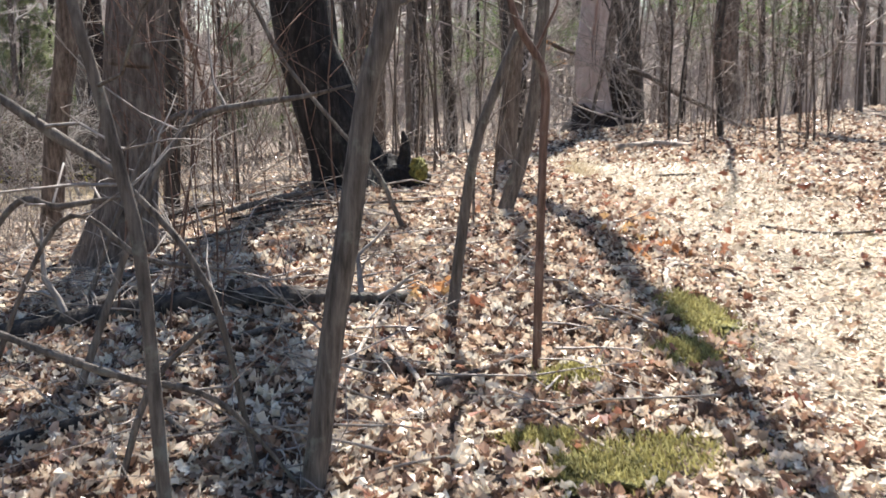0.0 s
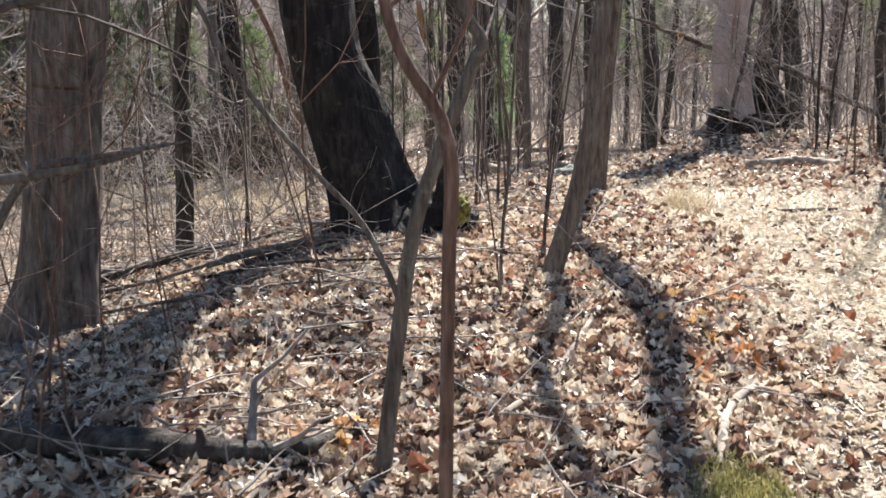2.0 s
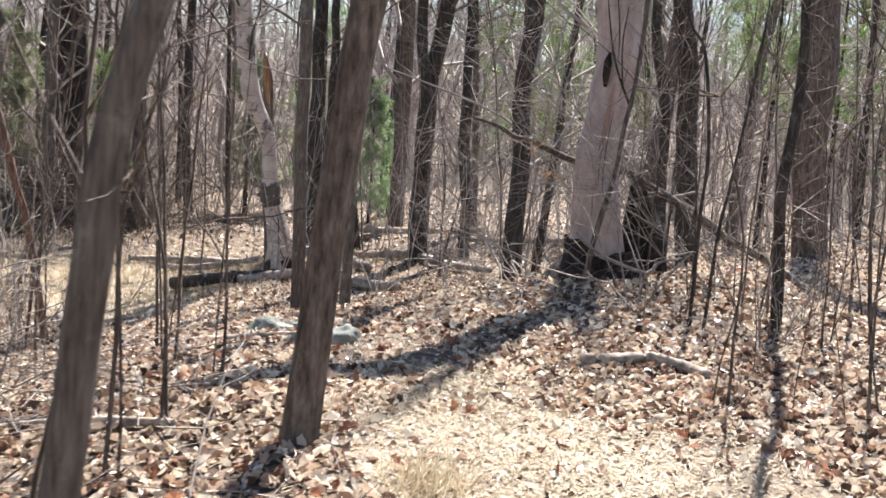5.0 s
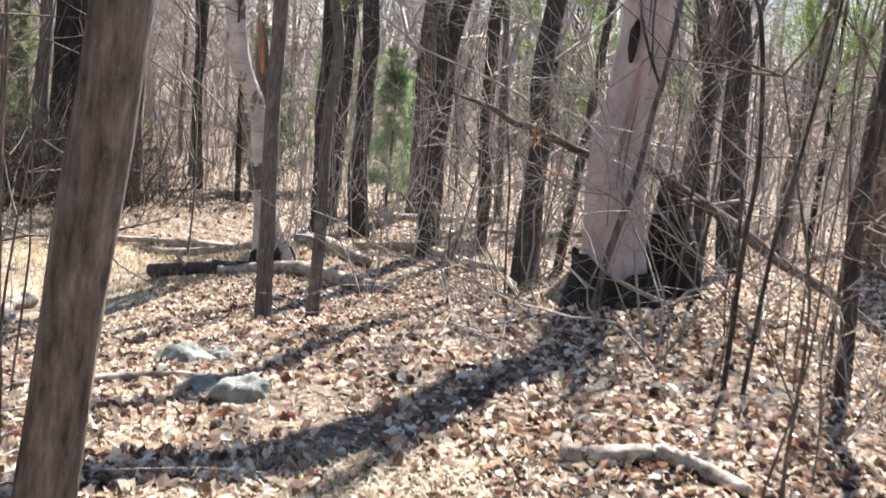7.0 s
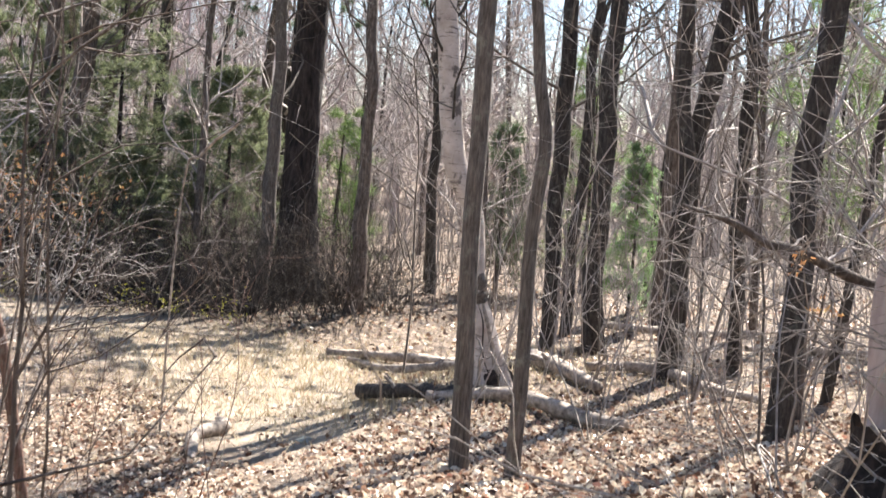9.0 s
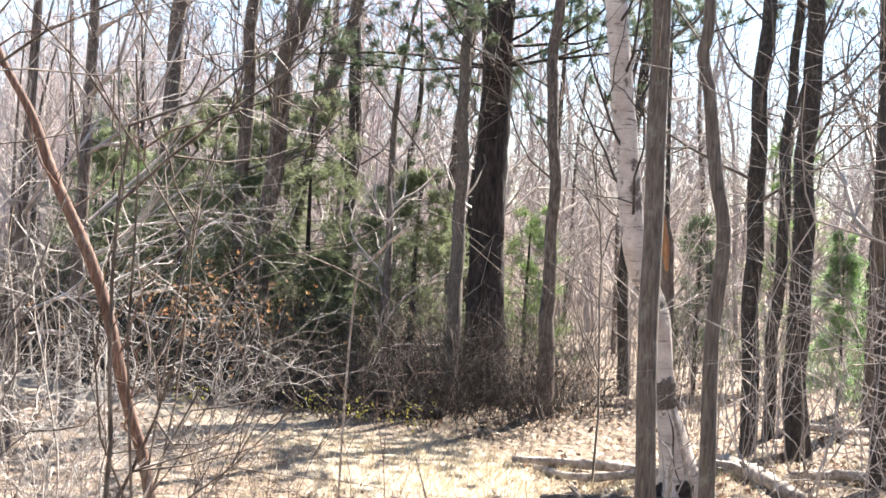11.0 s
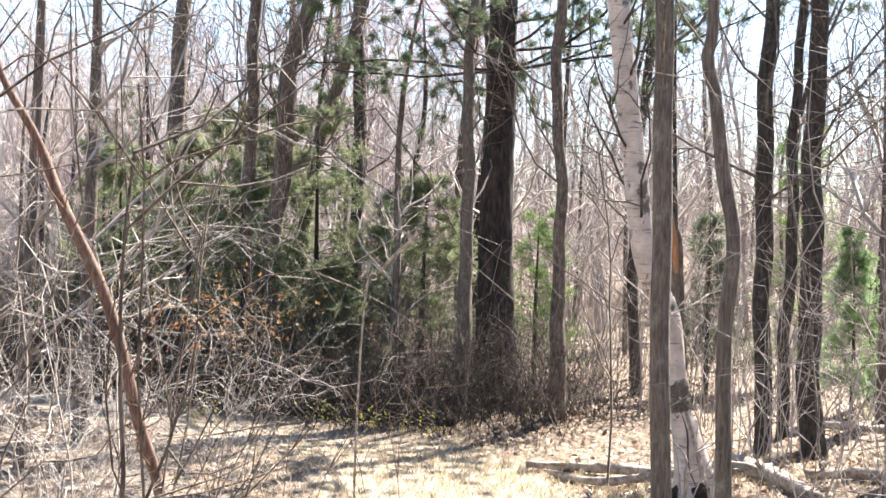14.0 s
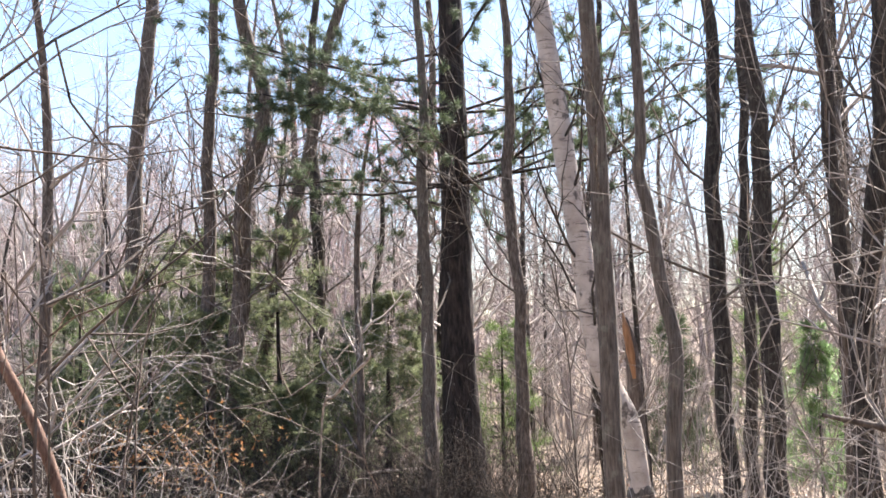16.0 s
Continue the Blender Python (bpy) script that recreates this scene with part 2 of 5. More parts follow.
gx, gy = axis(-7, 8, 0.1, 900), axis(-1, 22, 0.1, 900)
X, Y = np.meshgrid(gx, gy)
Zg = height(X, Y) + 0.01 * np.random.rand(*X.shape) * (np.abs(X) < 9)
nx, ny = len(gx), len(gy)
idx = np.arange(nx * ny).reshape(ny, nx)
quads = np.stack([idx[:-1, :-1], idx[:-1, 1:], idx[1:, 1:], idx[1:, :-1]], -1).reshape(-1, 4)
gm = bpy.data.meshes.new("ground")
gm.from_pydata(np.stack([X, Y, Zg], -1).reshape(-1, 3).tolist(), [], quads.tolist())
at = gm.attributes.new("trodden", "FLOAT", "POINT")
wob = 0.25 * np.sin(2.3 * Y) + 0.15 * np.sin(5.7 * X + 3.1 * Y)
wide = 0.75 + 0.9 * smooth(20.5, 24, Y)
tread = (1 - smooth(wide - 0.5, wide + 0.55, trail_distance(X, Y) + wob * 0.6)) * (1 - 0.85 * smooth(10.8, 12.2, Y) * (1 - smooth(19, 22, Y)))
at.data.foreach_set("value", tread.reshape(-1).astype(np.float32))
gm.polygons.foreach_set("use_smooth", np.ones(len(gm.polygons), bool))
gm.materials.append(GROUND)
ground = tagged(new("ground", gm), "uneven woodland ground under dry leaves with a trodden footpath", "ground", kind="structure")


# ---- mesh tools ----
class Mesh:
    def __init__(self):
        self.v, self.f, self.n = [], [], 0

    def add(self, verts, faces):
        self.v.append(verts)
        self.f.append(faces + self.n)
        self.n += len(verts)

    def make(self, name, mat, flat=False):
        me = bpy.data.meshes.new(name)
        v = np.concatenate(self.v) if self.v else np.zeros((0, 3))
        quad = [f for f in self.f if f.shape[1] == 4]
        tri = [f for f in self.f if f.shape[1] == 3]
        faces = (np.concatenate(quad).tolist() if quad else []) + (np.concatenate(tri).tolist() if tri else [])
        me.from_pydata(v.tolist(), [], faces)
        if not flat:
            me.polygons.foreach_set("use_smooth", np.ones(len(me.polygons), bool))
        me.materials.append(mat)
        return me


def part(name, mesh, mat, parent=None, label="", flat=False):
    ob = new(name, mesh.make(name, mat, flat))
    if parent is not None:
        ob.parent = parent
        ob.matrix_parent_inverse = parent.matrix_world.inverted()
    return tagged(ob, label)


def thing(name, x, y, z, label, category, group="", kind=""):
    ob = new(name)
    ob.empty_display_size = 0.1
    ob.matrix_world = pose(x, y, z)
    bpy.context.view_layer.update()
    return tagged(ob, label, category, group, kind)


def tube(mesh, pts, radii, sides=6, rough=0.0, lobes=0, seed=0.0, cap=True):
    """A tapered stem along pts; rough and lobes shape its skin."""
    p = np.asarray(pts, float)
    r = np.asarray(radii, float)
    t = np.gradient(p, axis=0)
    t /= np.linalg.norm(t, axis=1)[:, None] + 1e-9
    ref = np.array([1.0, 0.15, 0.05]) if abs(t[0][0]) < 0.8 else np.array([0.1, 0.2, 1.0])
    a = np.cross(t, ref)
    a /= np.linalg.norm(a, axis=1)[:, None] + 1e-9
    c = np.cross(t, a)
    th = np.arange(sides) * 2 * np.pi / sides
    rr = r[:, None] * np.ones(sides)[None]
    if rough or lobes:
        s = np.cumsum(np.r_[0, np.linalg.norm(np.diff(p, axis=0), axis=1)])[:, None]
        k = seed * 7.13
        rr = rr * (1 + rough * (np.sin(7 * th + 3 * np.sin(2.1 * s + k) + k) * 0.5 + np.sin(13 * th - 2.2 * np.sin(3.7 * s) + 2 * k) * 0.35
                                + 0.5 * np.sin(3 * th + 1.3 * s + k) + 0.4 * np.sin(9.0 * s + 2 * th + k)))
        if lobes:
            rr = rr * (1 + 0.28 * np.exp(-s / 0.28) * np.sin(lobes * th + k))
    v = (p[:, None] + rr[..., None] * (np.cos(th)[None, :, None] * a[:, None] + np.sin(th)[None, :, None] * c[:, None])).reshape(-1, 3)
    i = np.arange(len(p) - 1)[:, None] * sides
    j = np.arange(sides)[None]
    j2 = (j + 1) % sides
    f = np.stack([i + j, i + j2, i + sides + j2, i + sides + j], -1).reshape(-1, 4)
    mesh.add(v, f)
    if cap and sides > 4:
        e = (len(p) - 1) * sides + np.arange(sides)
        base_n = mesh.n - len(v)
        mesh.add(p[-1:] + t[-1] * r[-1] * 0.3, np.zeros((0, 3), int))
        mesh.f.append(np.stack([e + base_n, np.roll(e, -1) + base_n, np.full(sides, mesh.n - 1)], -1))


def spline(rows, n):
    """Smooth rows (x, y, z, r) into n rows."""
    q = np.asarray(rows, float)
    q = np.vstack([2 * q[0] - q[1], q, 2 * q[-1] - q[-2]])
    out = []
    for u in np.linspace(0, len(rows) - 1 - 1e-6, n):
        i, t = int(u), u - int(u)
        a, b, c, d = q[i], q[i + 1], q[i + 2], q[i + 3]
        out.append(0.5 * (2 * b + (c - a) * t + (2 * a - 5 * b + 4 * c - d) * t * t + (3 * b - a - 3 * c + d) * t ** 3))
    out = np.array(out)
    out[:, 3] = np.maximum(out[:, 3], 0.002)
    return out


def limb(mesh, rng, p, d, length, r, level, sides=5, wander=0.22, up=0.12, kids=3):
    """A crooked branch that forks into finer ones."""
    n = 6 if level > 1 else 5 if level else 4
    pts, d = [np.array(p, float)], np.array(d, float) / np.linalg.norm(d)
    dirs = [d]
    for _ in range(n - 1):
        d = d + rng.normal(0, wander, 3) + np.array([0, 0, up])
        d /= np.linalg.norm(d)
        pts.append(pts[-1] + d * length / (n - 1))
        dirs.append(d)
    tube(mesh, pts, np.linspace(r, max(r * 0.3, 0.0012), n), sides if level else 3, cap=False)
    if level:
        for _ in range(kids):
            k = rng.integers(1, n)
            side = rng.normal(0, 1, 3)
            side -= side @ dirs[k] * dirs[k]
            side /= np.linalg.norm(side) + 1e-9
            limb(mesh, rng, pts[k], dirs[k] * 0.75 + side * 0.8, length * rng.uniform(0.4, 0.7), r * 0.5, level - 1, max(3, sides - 1), wander, up, kids)


def tree(name, rows, top, label, mat, seed, lobes=0, sides=20, first=3.0, count=14, spread=2.2, twig=None, rough=0.05, category="tree", level=2, reach=None):
    """A trunk through rows (x, y, z, r), drawn on to its top, with a bare crown."""
    rng = np.random.default_rng(seed)
    rows = [[*r[:3], r[3] * (0.9 if rows[0][1] > 18 else 1)] for r in rows]
    g = gz(rows[0][0], rows[0][1])
    if rows[0][2] > g - 0.04:
        dx = (rows[0][0] - rows[1][0]) / max(0.2, rows[1][2] - rows[0][2]) * (rows[0][2] - g)
        rows[0][0] += max(-0.3, min(0.3, dx)) if rows[0][2] - g > 0.3 else 0
    rows[0][2] = g - 0.08
    x, y, z, r = rows[-1]
    lean = (np.array(rows[-1][:2]) - np.array(rows[0][:2])) / max(0.5, z - rows[0][2]) * 0.6
    k = 3
    for i in range(1, k + 1):
        h = (top - z) * i / k
        if h > 0:
            rows.append([x + lean[0] * h + rng.normal(0, 0.08), y + lean[1] * h + rng.normal(0, 0.08), z + h, r * (1 - 0.82 * i / k)])
    q = spline(rows, 64 if sides > 14 else 36)
    up = q[:, 2] - g
    sway = (0.0 if name == "twin_tree" else 0.02 if rows[0][1] < 12 else 0.04) * min(1.0, rows[1][3] / 0.05) * np.clip(up / 1.2, 0, 1)
    q[:, 0] += sway * (np.sin(up * 1.7 + seed) + 0.55 * np.sin(up * 3.9 + 2.3 * seed))
    q[:, 1] += sway * np.sin(up * 1.5 + 1.7 * seed)
    t = thing(name, q[0][0], q[0][1], g, label, category)
    m = Mesh()
    tube(m, q[:, :3], q[:, 3], sides, rough, lobes, seed)
    part("trunk", m, mat, t)
    m = Mesh()
    tall = q[-1][2] - g
    for i in range(count):
        h = g + first + (tall - first) * ((i + rng.random()) / count) ** 1.2
        k = min(len(q) - 2, int(np.searchsorted(q[:, 2], h)))
        a = rng.uniform(0, 2 * np.pi)
        f = (h - g) / tall
        limb(m, rng, q[k][:3], (math.cos(a), math.sin(a), 0.5 + 0.7 * f), spread * (1.25 - 0.7 * f) * rng.uniform(0.6, 1.2), max(0.006, q[k][3] * 0.21), level, wander=0.3, kids=4)
    if count:
        tagged(part("crown", m, twig or mat, t), kind="stuff")
    return t, q


# ---- near trees ----
MOSSY = [(1.03, 4.85, 0.15, 0.38, 0.07), (0.55, 3.3, 0.26, 0.2, 0.05), (0.44, 4.12, 0.12, 0.11, 0.05), (0.87, 4.2, 0.12, 0.2, 0.05), (0.3, 3.55, 0.14, 0.09, 0.03)]
# Some upper rows, out of view, are bent or thickened to steer cast shadows.
TREES = [
    ("maple_tree", [(-1.98, 7.2, 0.3, 0.25), (-1.91, 7.2, 0.6, 0.2), (-1.87, 7.2, 0.95, 0.18), (-1.83, 7.2, 1.46, 0.172), (-1.79, 7.2, 2.05, 0.168)], 13, "straight brown-barked tree beside a fallen bough", BARK_BROWN, 4),
    ("oak_tree", [(-0.58, 8.74, 0.4, 0.36), (-0.67, 8.74, 0.72, 0.275), (-0.76, 8.74, 1.02, 0.245), (-0.88, 8.74, 1.37, 0.228), (-0.99, 8.74, 1.65, 0.212), (-1.06, 8.74, 2.05, 0.205), (-1.05, 8.74, 2.55, 0.2), (-0.8, 8.74, 3.15, 0.2), (-0.48, 8.72, 4.0, 0.19), (0.0, 8.7, 5.2, 0.18), (0.3, 8.7, 6.0, 0.16), (1.0, 8.7, 8.5, 0.12)], 14, "leaning black-barked tree with a swollen mossy foot", BARK_BACKLIT, 5),
    ("oak_tree", [(-0.93, 9.6, 0.6, 0.12), (-0.93, 9.6, 1.69, 0.093), (-0.94, 9.6, 2.45, 0.09), (-0.85, 9.6, 3.4, 0.12), (-0.6, 9.6, 5.0, 0.12)], 13, "slim black tree behind the leaning trunk", BARK_BACKLIT, 4),
    ("young_tree", [(0.36, 7.6, 0.6, 0.052), (0.47, 7.6, 0.88, 0.045), (0.545, 7.6, 1.2, 0.042), (0.585, 7.6, 1.44, 0.04), (0.625, 7.6, 1.78, 0.038), (0.70, 7.6, 2.24, 0.035), (1.2, 7.6, 3.8, 0.03), (1.6, 7.6, 5.4, 0.024)], 9, "slender leaning grey tree at the path's edge", BARK_GREY, 0),
    ("ash_tree", [(0.51, 10.30, 0.56, 0.084), (0.57, 10.31, 1.14, 0.074), (0.64, 10.31, 1.88, 0.072), (0.75, 10.32, 2.61, 0.070), (1.07, 10.30, 3.50, 0.075), (1.53, 10.30, 5.00, 0.075), (1.85, 10.30, 7.00, 0.068), (2.30, 10.30, 8.90, 0.050)], 12, "ridged brown tree leaning over the bend of the path", BARK_BROWN, 3),
    ("tall_tree", [(4.79, 20.2, 0.5, 0.24), (4.67, 20.19, 1.98, 0.217), (4.63, 20.19, 3.76, 0.207), (4.95, 20.2, 5.5, 0.19), (5.9, 20.2, 8.5, 0.16)], 15, "stout grey-brown tree among thin stems", BARK_BROWN, 4),
    ("young_tree", [(3.25, 14.2, 0.7, 0.045), (3.22, 14.2, 1.32, 0.042), (3.18, 14.19, 2.0, 0.04)], 8, "thin dark tree among sapling stems", BARK_DARK, 0),
    ("twin_tree", [(-1.17, 19.0, -0.22, 0.095), (-1.21, 19.0, 0.44, 0.085), (-1.26, 19.0, 1.52, 0.082), (-1.27, 19.0, 2.36, 0.08), (-1.29, 19.0, 3.2, 0.078), (-1.30, 19.0, 3.95, 0.076)], 11, "slim grey tree with lichen in front of the birch", BARK_GREY, 0),
    ("twin_tree", [(-0.5, 18.1, 0.1, 0.068), (-0.5, 18.1, 0.69, 0.06), (-0.53, 18.1, 1.64, 0.055), (-0.49, 18.1, 2.3, 0.053), (-0.57, 18.1, 2.73, 0.05), (-0.64, 18.1, 3.24, 0.046), (-0.70, 18.1, 3.5, 0.044), (-0.67, 18.1, 3.8, 0.042)], 9, "crooked slim grey tree near the birch", BARK_GREY, 0),
    ("tall_tree", [(-2.86, 28.8, -1.05, 0.15), (-2.9, 28.79, 1.34, 0.143), (-2.99, 28.75, 3.12, 0.142), (-2.93, 28.78, 5.34, 0.124)], 15, "dark straight tree behind the fallen logs", BARK_DARK, 0),
    ("tall_tree", [(-3.07, 31.0, -0.73, 0.12), (-3.05, 31.01, 2.28, 0.109), (-3.02, 31.02, 4.75, 0.089), (-3.03, 31.01, 5.73, 0.088)], 14, "thinner dark tree close behind another", BARK_DARK, 0),
    ("tall_tree", [(-2.07, 28.6, -0.99, 0.215), (-2.17, 28.56, 0.99, 0.175), (-2.19, 28.56, 2.74, 0.165), (-2.21, 28.55, 5.33, 0.147)], 16, "thick dark-brown tree behind the fallen logs", BARK_DARK, 3),
    ("forked_tree", [(-0.51, 26.0, -0.52, 0.18), (-0.56, 25.98, 1.3, 0.154), (-0.61, 25.96, 2.76, 0.109), (-0.78, 25.9, 4.93, 0.094)], 13, "brown tree leaning out from a shared foot", BARK_DARK, 3),
    ("forked_tree", [(-0.45, 26.3, -0.51, 0.13), (-0.55, 26.25, 1.29, 0.134), (-0.43, 26.22, 2.79, 0.148), (-0.19, 26.31, 5.02, 0.15)], 14, "thick brown tree leaning away from its neighbour", BARK_DARK, 0),
    ("tall_tree", [(1.18, 21.3, 0.0, 0.15), (1.18, 21.3, 1.66, 0.128), (1.21, 21.3, 2.76, 0.124), (1.27, 21.3, 4.35, 0.124), (1.27, 21.3, 6.0, 0.15), (1.2, 21.3, 8.5, 0.14)], 13, "dark brown tree rising behind the dead trunk", BARK_DARK, 0),
    ("tall_tree", [(0.24, 27.0, -0.6, 0.12), (0.07, 26.94, 2.87, 0.114), (-0.07, 26.89, 5.13, 0.098)], 13, "dark tree in the brush of the hollow", BARK_DARK, 0),
    ("slim_tree", [(-2.14, 9.5, 0.5, 0.063), (-2.11, 9.5, 1.28, 0.055), (-2.04, 9.51, 2.0, 0.047)], 9, "slim dark tree behind the brush", BARK_DARK, 0),
    ("slim_tree", [(-3.58, 11.0, 0.2, 0.102), (-3.45, 11.02, 1.21, 0.1), (-3.36, 11.03, 2.09, 0.099)], 12, "grey tree behind the maple", BARK_BROWN, 0),
    ("slim_tree", [(3.56, 22.0, 0.25, 0.159), (3.41, 21.98, 1.77, 0.157), (3.22, 21.96, 3.36, 0.148)], 14, "dark tree behind the rotten stump", BARK_DARK, 0),
    ("slim_tree", [(3.0, 20.0, 0.48, 0.069), (2.88, 19.99, 1.79, 0.068), (2.71, 19.97, 3.16, 0.066)], 11, "thin dark tree behind the rotten stump", BARK_DARK, 0),
    ("pole_tree", [(-9.24, 31.0, -0.98, 0.16), (-9.17, 31.03, 1.12, 0.153), (-9.21, 31.01, 3.3, 0.13), (-9.2, 31.01, 5.46, 0.119)], 14, "grey pole-like tree beside the great pine", BARK_GREY, 0),
    ("maple_tree", [(-6.91, 30.3, -0.81, 0.2), (-6.92, 30.3, 1.36, 0.133), (-6.96, 30.28, 3.4, 0.112), (-7.06, 30.25, 5.42, 0.111)], 14, "slim brown tree on a leafy mound", BARK_BROWN, 5),
    ("tall_tree", [(-7.76, 37.0, -1.1, 0.15), (-7.95, 36.93, 1.93, 0.133), (-7.84, 36.97, 5.26, 0.119), (-7.72, 37.02, 6.59, 0.119)], 14, "dark tree deep in the wood", BARK_DARK, 0),
    ("tall_tree", [(-14.88, 36.0, -0.9, 0.19), (-14.92, 35.98, 1.91, 0.182), (-14.9, 35.99, 4.71, 0.181), (-14.95, 35.97, 6.08, 0.18)], 15, "dark straight tree in the thicket", BARK_DARK, 0),
    ("tall_tree", [(-18.32, 33.0, -0.9, 0.26), (-18.31, 33.01, 2.65, 0.238), (-18.23, 33.05, 6.76, 0.206), (-17.84, 33.25, 10.96, 0.181)], 17, "brown tree above the thicket", BARK_BROWN, 0),
    ("tall_tree", [(-14.46, 31.0, -0.9, 0.18), (-14.41, 31.03, 6.19, 0.145), (-14.27, 31.1, 9.89, 0.11)], 15, "slim brown tree above the thicket", BARK_BROWN, 0),
    ("tall_tree", [(-13.87, 31.0, -0.9, 0.22), (-13.61, 31.13, 4.93, 0.203), (-13.21, 31.34, 7.34, 0.18), (-13.61, 31.13, 9.79, 0.151)], 16, "crooked brown tree above the thicket", BARK_BROWN, 0),
    ("tall_tree", [(-14.91, 33.0, -0.9, 0.17), (-14.48, 33.22, 3.07, 0.142), (-13.81, 33.57, 6.04, 0.156), (-12.93, 34.02, 10.39, 0.132)], 15, "leaning brown tree in the thicket", BARK_BROWN, 0),
    ("tall_tree", [(-2.41, 36.0, -1.0, 0.18), (-2.21, 36.11, 5.72, 0.139), (-2.26, 36.08, 9.26, 0.105)], 15, "dark tree standing back in the wood", BARK_DARK, 0),
]
# Five trees get denser crowns, mostly out of view, to shade the ground.
for n, (name, rows, top, label, mat, lobes) in enumerate(TREES):
    near = rows[0][1] < 22
    tree(name, rows, top, label, mat, 11 + n, lobes, 28 if rows[0][1] < 12 else 14, first=2.3 if n in (1, 2, 16) else 3.4 if near else 3.6, count=34 if n in (0, 1, 2, 16, 17) else 10 if near else 17, spread=3.0 if n in (0, 1, 2, 16, 17) else 1.8 if rows[0][3] < 0.1 else 2.8, rough=0.05, twig=BARK_GREY)

SAPLINGS = [
    ([(0.34, 4.3, 0.45, 0.017), (0.35, 4.3, 1.16, 0.015), (0.35, 4.3, 1.47, 0.016), (0.26, 4.29, 1.65, 0.013), (0.22, 4.29, 1.83, 0.012)], 3.4, "thin reddish sapling with a kinked stem", BARK_RED),
    ([(0.03, 5.15, 0.46, 0.026), (0.10, 5.16, 0.96, 0.023), (0.15, 5.16, 1.21, 0.021), (0.21, 5.17, 1.37, 0.021), (0.32, 5.18, 1.63, 0.019), (0.34, 5.18, 1.68, 0.017), (0.28, 5.18, 1.87, 0.017)], 4.2, "grey sapling with a crooked kinked stem", BARK_GREY),
    ([(-0.38, 3.25, 0.3, 0.036), (-0.30, 3.25, 0.77, 0.034), (-0.24, 3.25, 1.09, 0.034), (-0.19, 3.26, 1.44, 0.031), (-0.13, 3.26, 1.77, 0.03)], 5.0, "smooth grey leaning sapling", BARK_GREY),
    ([(-0.71, 3.0, 0.4, 0.02), (-0.75, 3.0, 0.97, 0.018), (-0.8, 3.0, 1.25, 0.017), (-0.86, 3.0, 1.5, 0.015), (-0.9, 3.0, 1.66, 0.014)], 3.6, "bent grey sapling with dead side twigs", BARK_GREY),
    ([(-2.72, 15.6, -0.1, 0.036), (-2.91, 15.5, 0.75, 0.034), (-3.06, 15.41, 1.25, 0.034), (-3.22, 15.33, 1.93, 0.034), (-3.4, 15.23, 2.42, 0.031), (-3.52, 15.16, 2.76, 0.025), (-3.72, 15.05, 3.15, 0.019)], 4.6, "brown curving sapling arching over the brush", BARK_RED),
]
for n, (rows, top, label, mat) in enumerate(SAPLINGS):
    tree("sapling", rows, top, label, mat, 70 + n, 0, 10, first=1.1, count=7, spread=0.7, twig=mat, rough=0.03, category="sapling", level=1)


# ---- birch, dead trunk, snag ----
def stem_thing(name, rows, label, category, mat, seed, lobes=0, sides=24, n=60, rough=0.05, partname="trunk"):
    """A bare stem that ends at its last row."""
    g = gz(rows[0][0], rows[0][1])
    rows = [list(r) for r in rows]
    rows[0][2] = min(rows[0][2], g - 0.08)
    q = spline(rows, n)
    t = thing(name, q[0][0], q[0][1], g, label, category)
    m = Mesh()
    tube(m, q[:, :3], q[:, 3], sides, rough, lobes, seed)
    part(partname, m, mat, t)
    return t, q


birch, bq = stem_thing("birch_tree", [(-2.36, 23.9, -0.8, 0.33), (-2.43, 23.88, -0.35, 0.225), (-2.53, 23.84, 0.1, 0.155), (-2.63, 23.8, 0.48, 0.12), (-2.72, 23.73, 1.39, 0.115), (-2.99, 23.58, 2.08, 0.135),
                                      (-3.15, 23.49, 3.36, 0.128), (-3.34, 23.38, 4.96, 0.122), (-3.6, 23.2, 7.5, 0.09), (-3.7, 23.1, 10.5, 0.03)],
                       "pale leaning birch with dark scars beside fallen logs", "tree", BIRCH, 3, 4, 28, 90)
def on_birch(z, a, out=1.0):
    """A point on the birch's skin at height z, facing a."""
    x, y, r = (float(np.interp(z, bq[:, 2], bq[:, c])) for c in (0, 1, 3))
    return (x + out * r * math.cos(a), y + out * r * math.sin(a), z)


m = Mesh()
zz = np.linspace(0.34, 0.72, 12)
tube(m, [on_birch(z, 0, 0) for z in zz], [np.interp(z, bq[:, 2], bq[:, 3]) * k for z, k in zip(zz, (0.9, 1.25, 1.1, 1.35, 1.2, 1.1, 1.32, 1.15, 1.3, 1.2, 1.1, 0.9))], 26, 0.14, seed=2)
part("burl", m, BARK_GREY, birch, "knobbly grey burl round the birch's stem")
m = Mesh()
tube(m, [on_birch(z, -0.75 + 0.25 * z) for z in np.linspace(-0.7, 0.36, 9)], [0.05, 0.045, 0.04, 0.036, 0.034, 0.032, 0.03, 0.03, 0.02], 8, 0.15, seed=3)
part("root_rim", m, LOGWOOD, birch, "pale rounded rim of the hollow foot")
m = Mesh()
tube(m, [on_birch(z, -1.25 + 0.2 * math.sin(7 * z), 0.985) for z in np.linspace(-0.5, 0.33, 10)], 0.008 * np.sin(np.linspace(0.3, 2.9, 10)) + 0.003, 6)
part("crack", m, ROTTEN, birch, "dark crack up the birch's foot")
m = Mesh()
tube(m, [on_birch(z, 0, 0) for z in (-0.8, -0.6, -0.5, -0.42)], [0.36, 0.285, 0.262, 0.20], 26, 0.16, 5, seed=4)
part("rotten_base", m, ROTTEN, birch, "dark rotten bark at the birch's base")
m = Mesh()
